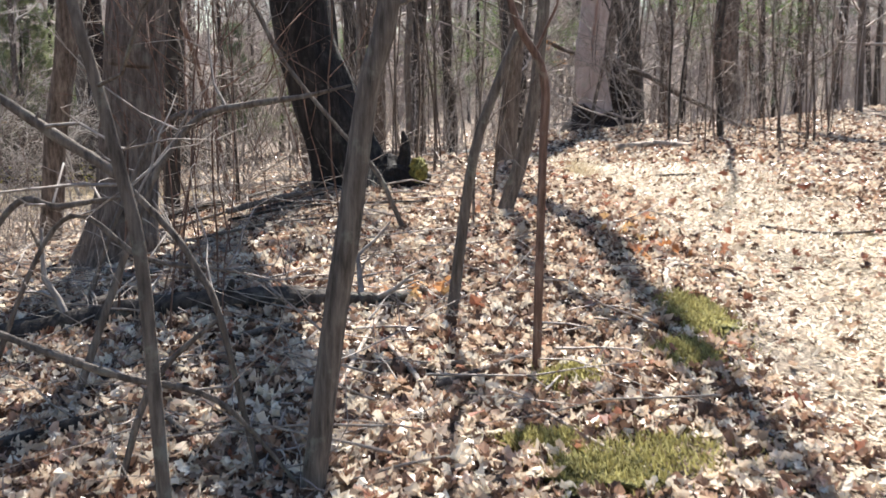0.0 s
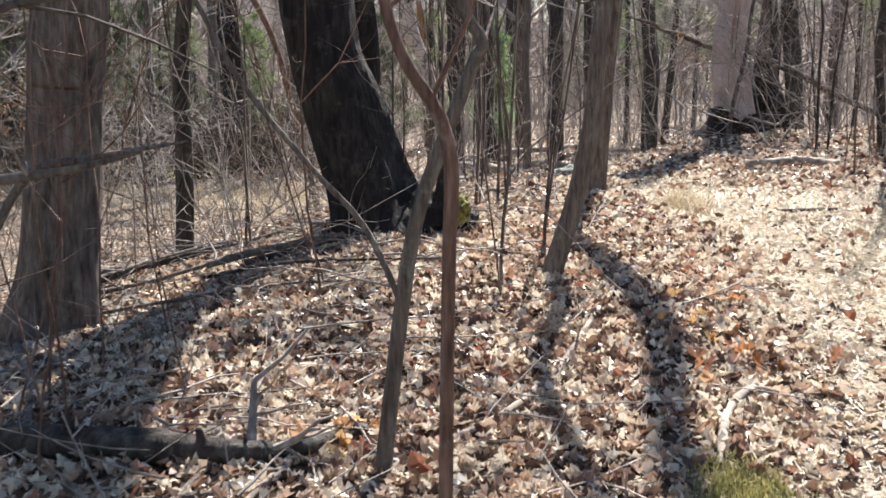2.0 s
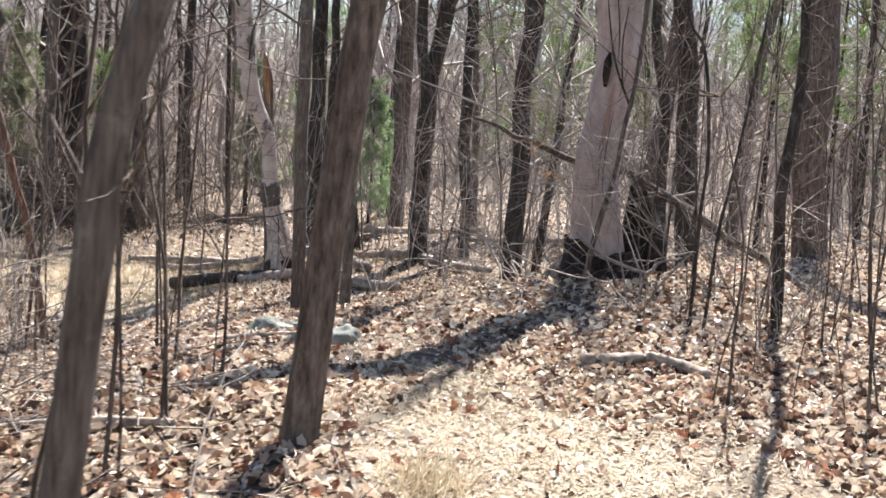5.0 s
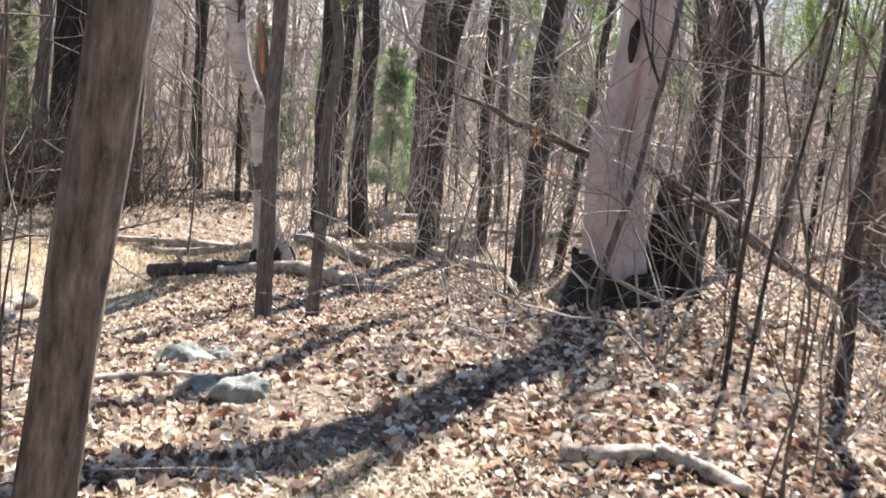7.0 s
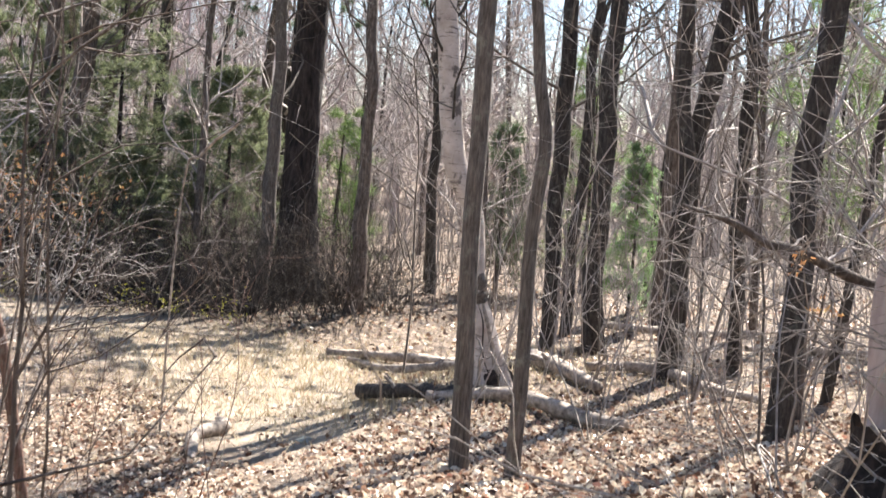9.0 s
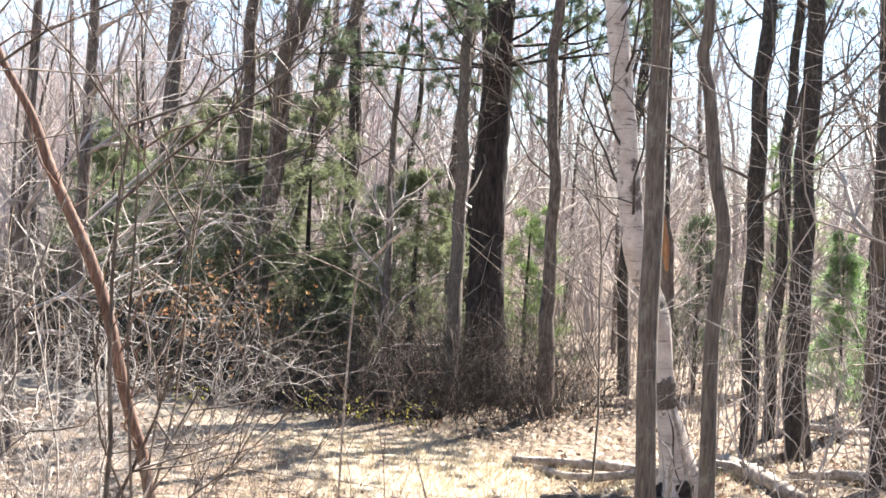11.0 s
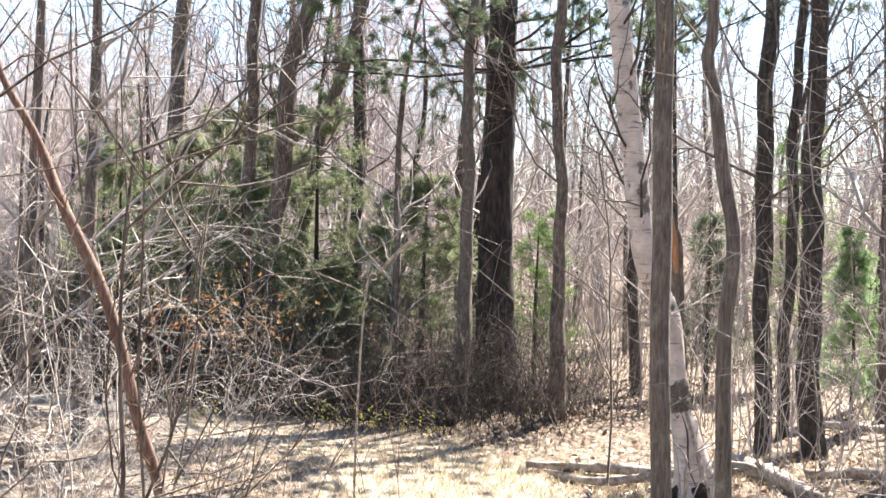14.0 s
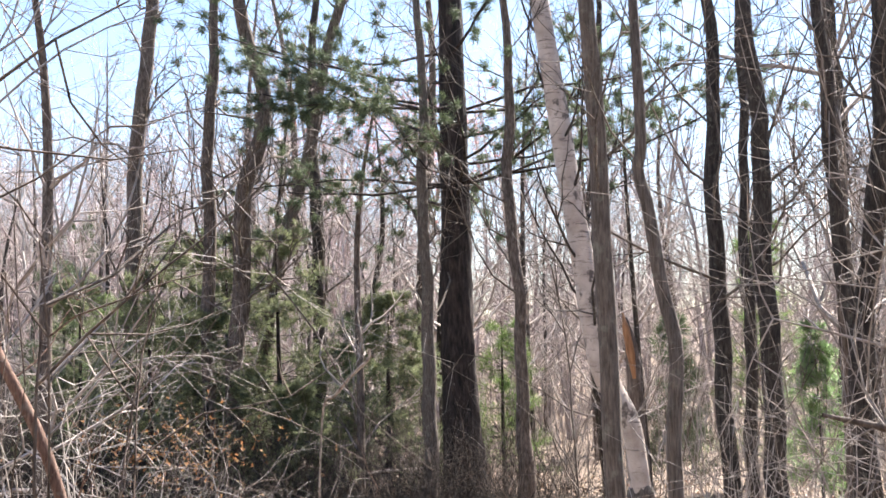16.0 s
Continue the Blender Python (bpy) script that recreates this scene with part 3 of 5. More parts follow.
rng = np.random.default_rng(5)
for k in range(10):
    q = bq[52 + 3 * k]
    a = rng.uniform(0, 6.28)
    limb(m, rng, q[:3], (math.cos(a), math.sin(a), 0.8), rng.uniform(1, 2), 0.02, 2)
tagged(part("crown", m, BARK_DARK, birch), kind="stuff")

# The top rows, out of view, lean left to slant the cast shadow.
dead, dq = stem_thing("dead_tree", [(2.04, 16.3, 0.5, 0.30), (2.03, 16.3, 0.8, 0.27), (2.01, 16.32, 1.07, 0.225), (1.96, 16.38, 1.63, 0.2), (2.03, 16.46, 2.24, 0.195), (2.07, 16.53, 2.82, 0.197),
                                    (1.88, 16.68, 4.2, 0.2), (1.4, 16.9, 6.0, 0.18), (0.9, 17.1, 7.6, 0.12)],
                      "tall dead trunk stripped of bark with a dark rotten foot", "dead tree", DEADWOOD, 7, 0, 32, 100, 0.035)
# bark still clinging to the foot, torn along its upper edge
m = Mesh()
th = np.arange(40) * 2 * np.pi / 40
edge = 0.95 + 0.06 * np.sin(2 * th + 0.9) + 0.04 * np.sin(5 * th) + 0.05 * rng.random(40)
rings = []
for k in range(9):
    u = k / 8
    z = 0.55 + (edge - 0.55) * u
    r = (0.44 - 0.185 * smooth(0, 0.8, u)) * (1 + 0.10 * np.sin(5 * th + 2 * u) * (1 - u) + 0.05 * np.sin(11 * th + 5 * u)) + 0.05
    rings.append(np.stack([2.04 + r * np.cos(th), 16.3 + r * np.sin(th), z], -1))
v = np.concatenate(rings)
i, j = np.arange(8)[:, None] * 40, np.arange(40)[None]
m.add(v, np.stack([i + j, i + (j + 1) % 40, i + 40 + (j + 1) % 40, i + 40 + j], -1).reshape(-1, 4))
part("bark_collar", m, ROTTEN, dead, "black rotten bark torn round the foot")
m = Mesh()
tube(m, [(1.965, 16.275, 2.38), (1.965, 16.287, 2.48), (1.97, 16.30, 2.60), (1.98, 16.315, 2.68)], [0.015, 0.036, 0.034, 0.010], 10, 0.25, seed=2)
part("knot_hole", m, ROTTEN, dead, "dark open knot scar")
for k, (a, lo, hi) in enumerate([(-1.35, 1.2, 2.2), (-1.78, 0.95, 1.7), (-1.55, 1.5, 2.3), (-2.05, 1.1, 1.9), (-1.2, 2.3, 3.1), (-1.7, 2.6, 3.4)]):
    m = Mesh()
    zz = np.linspace(lo, hi, 12)
    pts = [(np.interp(z, dq[:, 2], dq[:, 0]) + np.interp(z, dq[:, 2], dq[:, 3]) * 0.99 * math.cos(a + 0.05 * math.sin(5 * z)),
            np.interp(z, dq[:, 2], dq[:, 1]) + np.interp(z, dq[:, 2], dq[:, 3]) * 0.99 * math.sin(a + 0.05 * math.sin(5 * z)), z) for z in zz]
    tube(m, pts, 0.0028 * np.sin(np.linspace(0.2, 3.0, 12)) + 0.002, 5)
    part("crack", m, ROTTEN, dead, "dark drying crack")
m = Mesh()
zz = np.linspace(1.72, 2.42, 12)
pts = [(np.interp(z, dq[:, 2], dq[:, 0]) + np.interp(z, dq[:, 2], dq[:, 3]) * 0.94 * math.cos(-1.6), np.interp(z, dq[:, 2], dq[:, 1]) + np.interp(z, dq[:, 2], dq[:, 3]) * 0.94 * math.sin(-1.6), z) for z in zz]
tube(m, pts, 0.022 * np.sin(np.linspace(0.25, 2.95, 12)) + 0.006, 10, 0.1, seed=6)
part("stain", m, STAINED, dead, "reddish weathered streak below the knot")
stump, sq = stem_thing("rotten_stump", [(2.50, 16.75, 0.5, 0.27), (2.47, 16.72, 0.9, 0.2), (2.42, 16.7, 1.25, 0.15), (2.36, 16.68, 1.62, 0.04)], "black jagged rotten stump behind the dead trunk", "stump", ROTTEN, 9, 5, 20, 30, 0.14)
snag, nq = stem_thing("broken_snag", [(-2.75, 24.7, -0.9, 0.11), (-2.84, 24.6, 0.38, 0.085), (-2.91, 24.56, 1.34, 0.089), (-2.94, 24.55, 2.15, 0.082), (-3.01, 24.5, 2.63, 0.03)],
                      "broken dark snag with torn orange wood at its tip", "dead tree", BARK_BROWN, 8, 0, 14, 40, 0.1)
m = Mesh()
tube(m, [(-2.90, 24.47, 1.9), (-2.93, 24.45, 2.2), (-2.98, 24.44, 2.5), (-3.02, 24.46, 2.7)], [0.02, 0.05, 0.045, 0.006], 8, 0.15, seed=4)
part("torn_wood", m, CUTWOOD, snag, "orange splintered wood")

# the swollen foot of the leaning oak: a mossy burl and a spike of broken root
oak = bpy.data.objects["oak_tree"]
bm = bmesh.new()
bmesh.ops.create_icosphere(bm, subdivisions=4, radius=1)
for vv in bm.verts:
    k = 1 + 0.22 * noise.noise(vv.co * 2.2) + 0.07 * noise.noise(vv.co * 7)
    vv.co = Vector((vv.co.x * 0.25 * k - 0.36, vv.co.y * 0.22 * k + 8.66, vv.co.z * 0.20 * k + 0.68))
me = bpy.data.meshes.new("burl")
bm.to_mesh(me)
me.materials.append(BARK_BACKLIT)
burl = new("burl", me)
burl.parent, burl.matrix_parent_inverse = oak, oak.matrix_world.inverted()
# Second upper stem, added out of view to widen the oak's shadow.
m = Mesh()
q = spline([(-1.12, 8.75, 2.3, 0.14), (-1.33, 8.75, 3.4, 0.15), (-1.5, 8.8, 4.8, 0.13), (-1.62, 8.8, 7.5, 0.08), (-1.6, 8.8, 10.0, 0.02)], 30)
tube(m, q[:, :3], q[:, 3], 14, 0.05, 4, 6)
part("fork", m, BARK_BACKLIT, oak, "unseen upper fork added for its shadow")
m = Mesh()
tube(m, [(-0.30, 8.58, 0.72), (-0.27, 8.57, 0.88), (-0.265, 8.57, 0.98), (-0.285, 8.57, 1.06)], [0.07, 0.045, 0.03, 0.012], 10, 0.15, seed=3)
part("root_spike", m, BARK_BACKLIT, oak, "broken upright spike of root")
bm = bmesh.new()
bmesh.ops.create_icosphere(bm, subdivisions=4, radius=1)
for vv in bm.verts:
    k = 1 + 0.3 * noise.noise(vv.co * 3) + 0.12 * noise.noise(vv.co * 11)
    vv.co = Vector((vv.co.x * 0.065 * k - 0.175, vv.co.y * 0.09 * k + 8.52, vv.co.z * 0.085 * k + 0.79))
me = bpy.data.meshes.new("moss_cushion")
bm.to_mesh(me)
me.materials.append(MOSS)
tagged(new("moss_cushion", me), "yellow-green moss cushion on the oak's foot", "moss")

# ---- fallen wood ----
def fallen(name, rows, label, category, mat, seed, lift=None, sides=12, rough=0.12, twigs=0, knots=0):
    """A log or bough lying on the ground along rows (x, y, r), or hung along rows (x, y, z, r)."""
    rng = np.random.default_rng(seed)
    full = [(r[0], r[1], gz(r[0], r[1]) + r[2] * 0.55 + (lift or 0), r[2]) if len(r) == 3 else r for r in rows]
    q = spline(full, 12 * len(full) // 2 + 8)
    q[:, 3] *= 1 + 0.06 * rng.normal(size=len(q))
    t = thing(name, *q[0][:3], label, category)
    m = Mesh()
    tube(m, q[:, :3], q[:, 3], sides, rough, 0, seed)
    stem = part("stem", m, mat, t)
    for _ in range(knots):
        k = rng.integers(2, len(q) - 2)
        d = rng.normal(0, 1, 3) + np.array([0, 0, 1.0])
        d /= np.linalg.norm(d)
        m = Mesh()
        tube(m, [q[k][:3], q[k][:3] + d * q[k][3] * 1.3, q[k][:3] + d * q[k][3] * 2.1], [q[k][3] * 0.45, q[k][3] * 0.3, q[k][3] * 0.2], 7, 0.1, seed=k)
        part("branch_stub", m, mat, stem, "short broken branch stub")
    if twigs:
        m = Mesh()
        for _ in range(twigs):
            k = rng.integers(1, len(q) - 1)
            d = rng.normal(0, 1, 3)
            d[2] = abs(d[2]) * 0.6
            limb(m, rng, q[k][:3], d, rng.uniform(0.25, 0.7), max(0.004, q[k][3] * 0.4), 1, 4, 0.25, -0.03, 2)
        tagged(part("twig_spray", m, TWIG, t), kind="stuff")
    return t


LOGS = [
    ("fallen_log", [(-4.3, 24.5, 0.10), (-2.85, 23.5, 0.09), (-1.83, 23.3, 0.08)], "dark barked fallen log by the birch", BARK_DARK, 1),
    ("fallen_log", [(-2.9, 23.15, 0.07), (-1.83, 23.05, 0.09), (-0.77, 22.3, 0.085), (-0.35, 21.9, 0.07)], "pale weathered fallen log by the birch", LOGWOOD, 2),
    ("fallen_log", [(-5.85, 26.81, 0.05), (-5.13, 27.34, 0.075), (-4.06, 27.74, 0.075)], "thin pale fallen log beyond the trail", LOGWOOD, 1),
    ("fallen_log", [(-5.4, 26.6, 0.04), (-4.6, 26.4, 0.06), (-3.3, 26.3, 0.06)], "pale split fallen log beyond the trail", LOGWOOD, 1),
    ("fallen_log", [(-2.54, 26.33, 0.12), (-1.87, 25.3, 0.11), (-1.1, 24.28, 0.07)], "mossy pale fallen log by the birch", LOGWOOD, 2),
    ("fallen_log", [(-1.58, 25.77, 0.055), (-0.75, 26.1, 0.07), (0.12, 25.32, 0.065), (0.82, 24.71, 0.05)], "long pale fallen trunk in the hollow", LOGWOOD, 2),
    ("fallen_log", [(-2.46, 31.4, 0.06), (-0.96, 30.37, 0.07), (0.32, 31.24, 0.06)], "far pale fallen log in the hollow", LOGWOOD, 1),
    ("fallen_log", [(0.25, 29.2, 0.05), (1.47, 30.28, 0.06), (2.6, 30.6, 0.05)], "far thin fallen log in the brush", LOGWOOD, 1),
    ("fallen_log", [(-1.94, 5.35, 0.05), (-1.29, 5.36, 0.055), (-0.9, 5.23, 0.053), (-0.61, 5.18, 0.048), (-0.36, 5.17, 0.040), (-0.21, 5.26, 0.030), (-0.08, 5.5, 0.016)], "dark bent fallen bough among dry leaves", BARK_DARK, 2),
    ("fallen_log", [(1.8, 12.65, 0.024), (1.85, 12.44, 0.037), (2.16, 12.55, 0.040), (2.33, 12.45, 0.034), (2.5, 12.2, 0.026)], "short pale crooked log in sunlit leaves", LOGWOOD, 2),
    ("fallen_log", [(-4.3, 20.2, 0.02), (-4.55, 20.6, 0.07), (-4.85, 21.2, 0.075), (-4.85, 21.8, 0.085), (-5.2, 22.3, 0.03)], "pale broken stub of wood beside the trail", LOGWOOD, 2),
    ("fallen_log", [(-12.5, 29.4, 0.10), (-10.5, 29.9, 0.13), (-8.6, 29.6, 0.12)], "dark rotting log under the thicket", ROTTEN, 3),
]
for n, (name, rows, label, mat, kn) in enumerate(LOGS):
    fallen(name, rows, label, "log", mat, 200 + n, lift=0.06 if n < 8 else 0.02, knots=kn, twigs=3 if n in (0, 4, 5, 8) else 0)

STICKS = [
    ([(0.2, 5.44, 0.014), (0.31, 5.62, 0.014), (0.4, 5.84, 0.014), (0.51, 6.29, 0.013), (0.63, 6.93, 0.012), (0.75, 7.56, 0.010)], "long pale fallen stick on dry leaves", LOGWOOD),
    ([(-0.25, 5.02, 0.010), (-0.21, 5.36, 0.015), (-0.1, 5.71, 0.013), (-0.07, 5.86, 0.010)], "pale peeled stick leaning on the bough", LOGWOOD),
    ([(0.98, 5.12, 0.012), (1.04, 5.58, 0.015), (1.14, 5.85, 0.014), (1.23, 5.88, 0.009)], "pale bowed stick beside the moss", LOGWOOD),
    ([(-0.03, 4.1, 0.014), (0.18, 4.26, 0.015), (0.37, 4.43, 0.017)], "dark stick beside the red sapling", BARK_BROWN),
    ([(0.32, 3.82, 0.007), (0.46, 3.47, 0.007), (0.63, 3.16, 0.006)], "thin pale stick on dry leaves", LOGWOOD),
    ([(-0.36, 4.04, 0.008), (-0.25, 5.1, 0.010), (-0.07, 5.83, 0.010)], "thin pale stick across the bough", LOGWOOD),
    ([(1.73, 9.84, 0.012), (2.09, 9.85, 0.010)], "dark short stick on the footpath", BARK_BROWN),
    ([(-1.55, 6.79, 0.012), (-1.87, 8.18, 0.019), (-1.57, 9.1, 0.021), (-1.42, 10.24, 0.022)], "grey fallen branch behind the maple", BARK_GREY),
    ([(-2.76, 9.6, 0.023), (-2.25, 9.97, 0.024), (-1.39, 10.1, 0.026)], "grey fallen branch behind the oak", BARK_GREY),
    ([(-1.02, 10.13, 0.023), (-0.45, 10.21, 0.023), (0.01, 10.28, 0.017)], "pale fallen branch behind the oak", LOGWOOD),
    ([(-0.99, 13.37, 0.022), (-0.48, 14.02, 0.023), (0.03, 13.69, 0.020)], "pale fallen branch beside the rocks", LOGWOOD),
    ([(-1.2, 4.3, 0.012), (-0.8, 4.75, 0.014), (-0.35, 4.95, 0.010)], "grey stick among dry leaves", BARK_GREY),
    ([(-0.9, 4.0, 0.010), (-0.55, 4.6, 0.012), (-0.45, 5.15, 0.008)], "thin grey stick among dry leaves", BARK_GREY),
    ([(-2.02, 8.11, 0.016), (-1.55, 7.4, 0.018), (-1.15, 6.65, 0.012)], "grey fallen branch before the maple", BARK_GREY),
    ([(-0.35, 4.96, 0.010), (-0.14, 4.35, 0.011), (-0.03, 3.91, 0.007)], "pale crooked stick on dry leaves", LOGWOOD),
    ([(-1.75, 3.65, 0.02), (-1.34, 3.87, 0.022), (-1.11, 4.05, 0.015)], "thick dark stick among dry leaves", BARK_DARK),
    ([(-2.41, 7.2, 0.018), (-1.63, 6.53, 0.02), (-1.02, 6.01, 0.013)], "long grey fallen branch", BARK_GREY),
    ([(-1.99, 6.92, 0.022), (-1.58, 6.24, 0.024), (-1.23, 5.53, 0.018)], "stout grey stick leaning to the bough", BARK_GREY),
    ([(-1.04, 4.12, 0.012), (-0.82, 3.73, 0.009)], "short grey stick among dry leaves", BARK_GREY),
    ([(-1.78, 5.09, 0.014), (-1.35, 4.58, 0.016), (-1.04, 4.22, 0.010)], "pale dead stick below the bough", TWIG),
    ([(-2.3, 5.4, 0.03), (-1.74, 5.61, 0.034), (-1.53, 5.92, 0.026)], "dark fallen limb by the maple's foot", BARK_DARK),
    ([(-0.46, 4.55, 0.009), (-0.18, 4.35, 0.009), (0.08, 4.35, 0.006)], "thin pale stick on russet leaves", LOGWOOD),
    ([(-0.58, 5.43, 0.012), (-0.29, 5.11, 0.011)], "short pale stick across the bough", LOGWOOD),
    ([(1.95, 7.4, 0.010), (2.3, 7.2, 0.010), (2.75, 7.3, 0.007)], "thin twig lying on the footpath", BARK_BROWN),
]
for n, (rows, label, mat) in enumerate(STICKS):
    fallen("stick", rows, label, "stick", mat, 300 + n, lift=0.02, sides=7, rough=0.08, twigs=2 if n in (0, 7, 8, 9) else 0)

pile = np.random.default_rng(350)
for n in range(12):
    x, y, a, ln = pile.uniform(-2.4, -1.15), pile.uniform(7.3, 9.0), pile.normal(0.55, 0.35), pile.uniform(0.7, 1.5)
    r0, b0 = pile.uniform(0.010, 0.024), pile.normal(0, 0.12)
    pts = [(x + ln * u * math.cos(a + b0 * u), y + ln * u * math.sin(a + b0 * u), r0 * (1 - 0.5 * u)) for u in (0, 0.33, 0.66, 1)]
    fallen("stick", pts, "grey fallen branch in the pile beside the oak", "stick", BARK_GREY if n % 3 else BARK_DARK, 360 + n, lift=0.03 + 0.02 * (n % 4), sides=7, rough=0.08, twigs=2)

BOUGHS = [
    ([(-1.55, 3.45, 1.62, 0.013), (-1.24, 3.4, 1.42, 0.014), (-1.08, 3.4, 1.31, 0.016), (-0.94, 3.4, 1.22, 0.016), (-0.87, 3.4, 1.15, 0.012), (-0.76, 3.4, 1.03, 0.011), (-0.7, 3.4, 0.93, 0.011), (-0.64, 3.4, 0.8, 0.010), (-0.55, 3.45, 0.33, 0.008)], "pale dead bough propped in the brush", 5),
    ([(-1.35, 4.3, 0.28, 0.016), (-1.1, 4.4, 1.0, 0.014), (-0.99, 4.4, 1.2, 0.012), (-0.87, 4.4, 1.33, 0.012), (-0.7, 4.4, 1.37, 0.014), (-0.5, 4.4, 1.4, 0.010), (-0.33, 4.4, 1.44, 0.004)], "arched grey dead branch", 4),
    ([(-1.7, 3.6, 0.28, 0.010), (-1.33, 3.6, 1.04, 0.010), (-1.14, 3.6, 1.09, 0.010), (-0.95, 3.6, 1.12, 0.006)], "thin bare dead branch", 4),
    ([(-1.5, 3.6, 0.27, 0.010), (-1.16, 3.6, 1.03, 0.008), (-0.89, 3.6, 0.93, 0.008), (-0.6, 3.6, 0.89, 0.005)], "thin drooping dead branch", 4),
    ([(-1.5, 3.2, 0.9, 0.010), (-1.2, 3.2, 0.79, 0.010), (-1.02, 3.2, 0.72, 0.012), (-0.87, 3.2, 0.67, 0.011), (-0.61, 3.2, 0.6, 0.008), (-0.4, 3.3, 0.32, 0.005)], "pale dead branch sagging to the leaves", 3),
    ([(-0.95, 3.4, 0.27, 0.011), (-0.87, 3.4, 0.53, 0.011), (-0.79, 3.4, 0.66, 0.010), (-0.63, 3.4, 0.8, 0.007)], "short propped dead stick", 1),
    ([(-1.75, 5.8, 0.32, 0.016), (-1.56, 5.8, 0.82, 0.013), (-1.33, 5.81, 1.23, 0.016), (-1.1, 5.82, 1.3, 0.013), (-0.75, 5.84, 1.36, 0.004)], "arched dead branch before the maple", 3),
    ([(-0.2, 7.0, 0.5, 0.016), (-0.38, 6.98, 0.9, 0.013), (-0.6, 6.95, 1.16, 0.013), (-0.9, 6.92, 1.54, 0.013), (-1.12, 6.89, 1.95, 0.011), (-1.5, 6.8, 2.5, 0.008)], "slanting grey pole against the oak", 4),
    ([(0.80, 15.9, 2.04, 0.010), (1.05, 16.05, 1.97, 0.018), (1.22, 16.15, 1.88, 0.024), (1.38, 16.25, 1.85, 0.028), (1.75, 16.55, 1.70, 0.032), (2.19, 16.58, 1.65, 0.036), (2.50, 16.4, 1.50, 0.042), (2.77, 16.2, 1.37, 0.038), (3.13, 16.1, 1.15, 0.036), (3.53, 16.0, 0.96, 0.032), (4.0, 15.9, 0.66, 0.024)], "long dead limb caught behind the dead trunk", 7),
]
for n, (rows, label, tw) in enumerate(BOUGHS):
    fallen("dead_branch", rows, label, "branch", BARK_GREY if n < 8 else BARK_BROWN, 400 + n, sides=9, rough=0.1, twigs=tw, knots=2)

fallen("vine_stem", [(1.92, 15.8, 0.70, 0.030), (1.96, 15.78, 1.03, 0.026), (2.01, 15.77, 1.28, 0.024), (2.09, 15.82, 1.63, 0.022), (2.14, 15.88, 2.05, 0.022), (2.20, 15.95, 2.41, 0.020), (2.25, 16.1, 3.12, 0.018), (2.2, 16.3, 4.3, 0.012)],
       "grey-brown leaning stem crossing the dead trunk", "sapling", BARK_BROWN, 451, sides=9, rough=0.08, twigs=4, knots=1)
fallen("vine_stem", [(2.197, 16.120, 2.202, 0.0120), (2.076, 16.120, 2.460, 0.0105), (1.995, 16.120, 2.698, 0.0090), (1.942, 16.120, 2.962, 0.0075), (1.902, 16.120, 3.202, 0.0060)],
       "thin dark vine climbing past the knot", "vine", BARK_DARK, 453, sides=7, rough=0.08, twigs=3)
fallen("vine_stem", [(2.101, 16.100, 2.413, 0.0080), (2.072, 16.100, 2.754, 0.0065), (2.096, 16.100, 3.074, 0.0050)],
       "finer dark vine branching off", "vine", BARK_DARK, 454, sides=6, rough=0.08, twigs=2)
fallen("broken_sapling", [(-5.30, 21.2, gz(-5.30, 21.2) - 0.05, 0.014), (-5.28, 21.2, 0.6, 0.013), (-5.183, 21.160, 1.708, 0.013), (-5.036, 21.160, 1.865, 0.017), (-4.855, 21.160, 2.054, 0.018), (-4.629, 21.160, 2.234, 0.016), (-4.611, 21.160, 2.332, 0.008)],
       "bare sapling ending in a pale curled branch", "sapling", LOGWOOD, 455, sides=8, rough=0.08, twigs=3)
fallen("dead_branch", [(1.80, 15.55, 1.14, 0.009), (1.98, 15.5, 1.0, 0.012), (2.17, 15.5, 0.92, 0.015), (2.41, 15.5, 0.86, 0.015), (2.51, 15.48, 0.96, 0.011), (2.66, 15.46, 1.0, 0.006)],
       "pale curled dead branch before the rotten stump", "branch", TWIG, 452, sides=7, twigs=5)
for n, rows in enumerate([[(2.6, 14.0, 0.6, 0.016), (2.6, 14.0, 1.46, 0.014), (2.61, 14.0, 1.95, 0.013), (2.52, 14.0, 2.61, 0.012), (2.37, 14.0, 2.93, 0.010), (2.3, 14.0, 4.0, 0.004)],
                          [(2.70, 14.0, 0.6, 0.014), (2.74, 14.0, 1.38, 0.013), (2.79, 14.0, 1.75, 0.011), (2.9, 14.0, 2.7, 0.008), (2.95, 14.0, 3.6, 0.003)]]):
    fallen("sapling", rows, "thin dark bare sapling beside the dead trunk", "sapling", BARK_DARK, 460 + n, sides=8, rough=0.05, twigs=7)

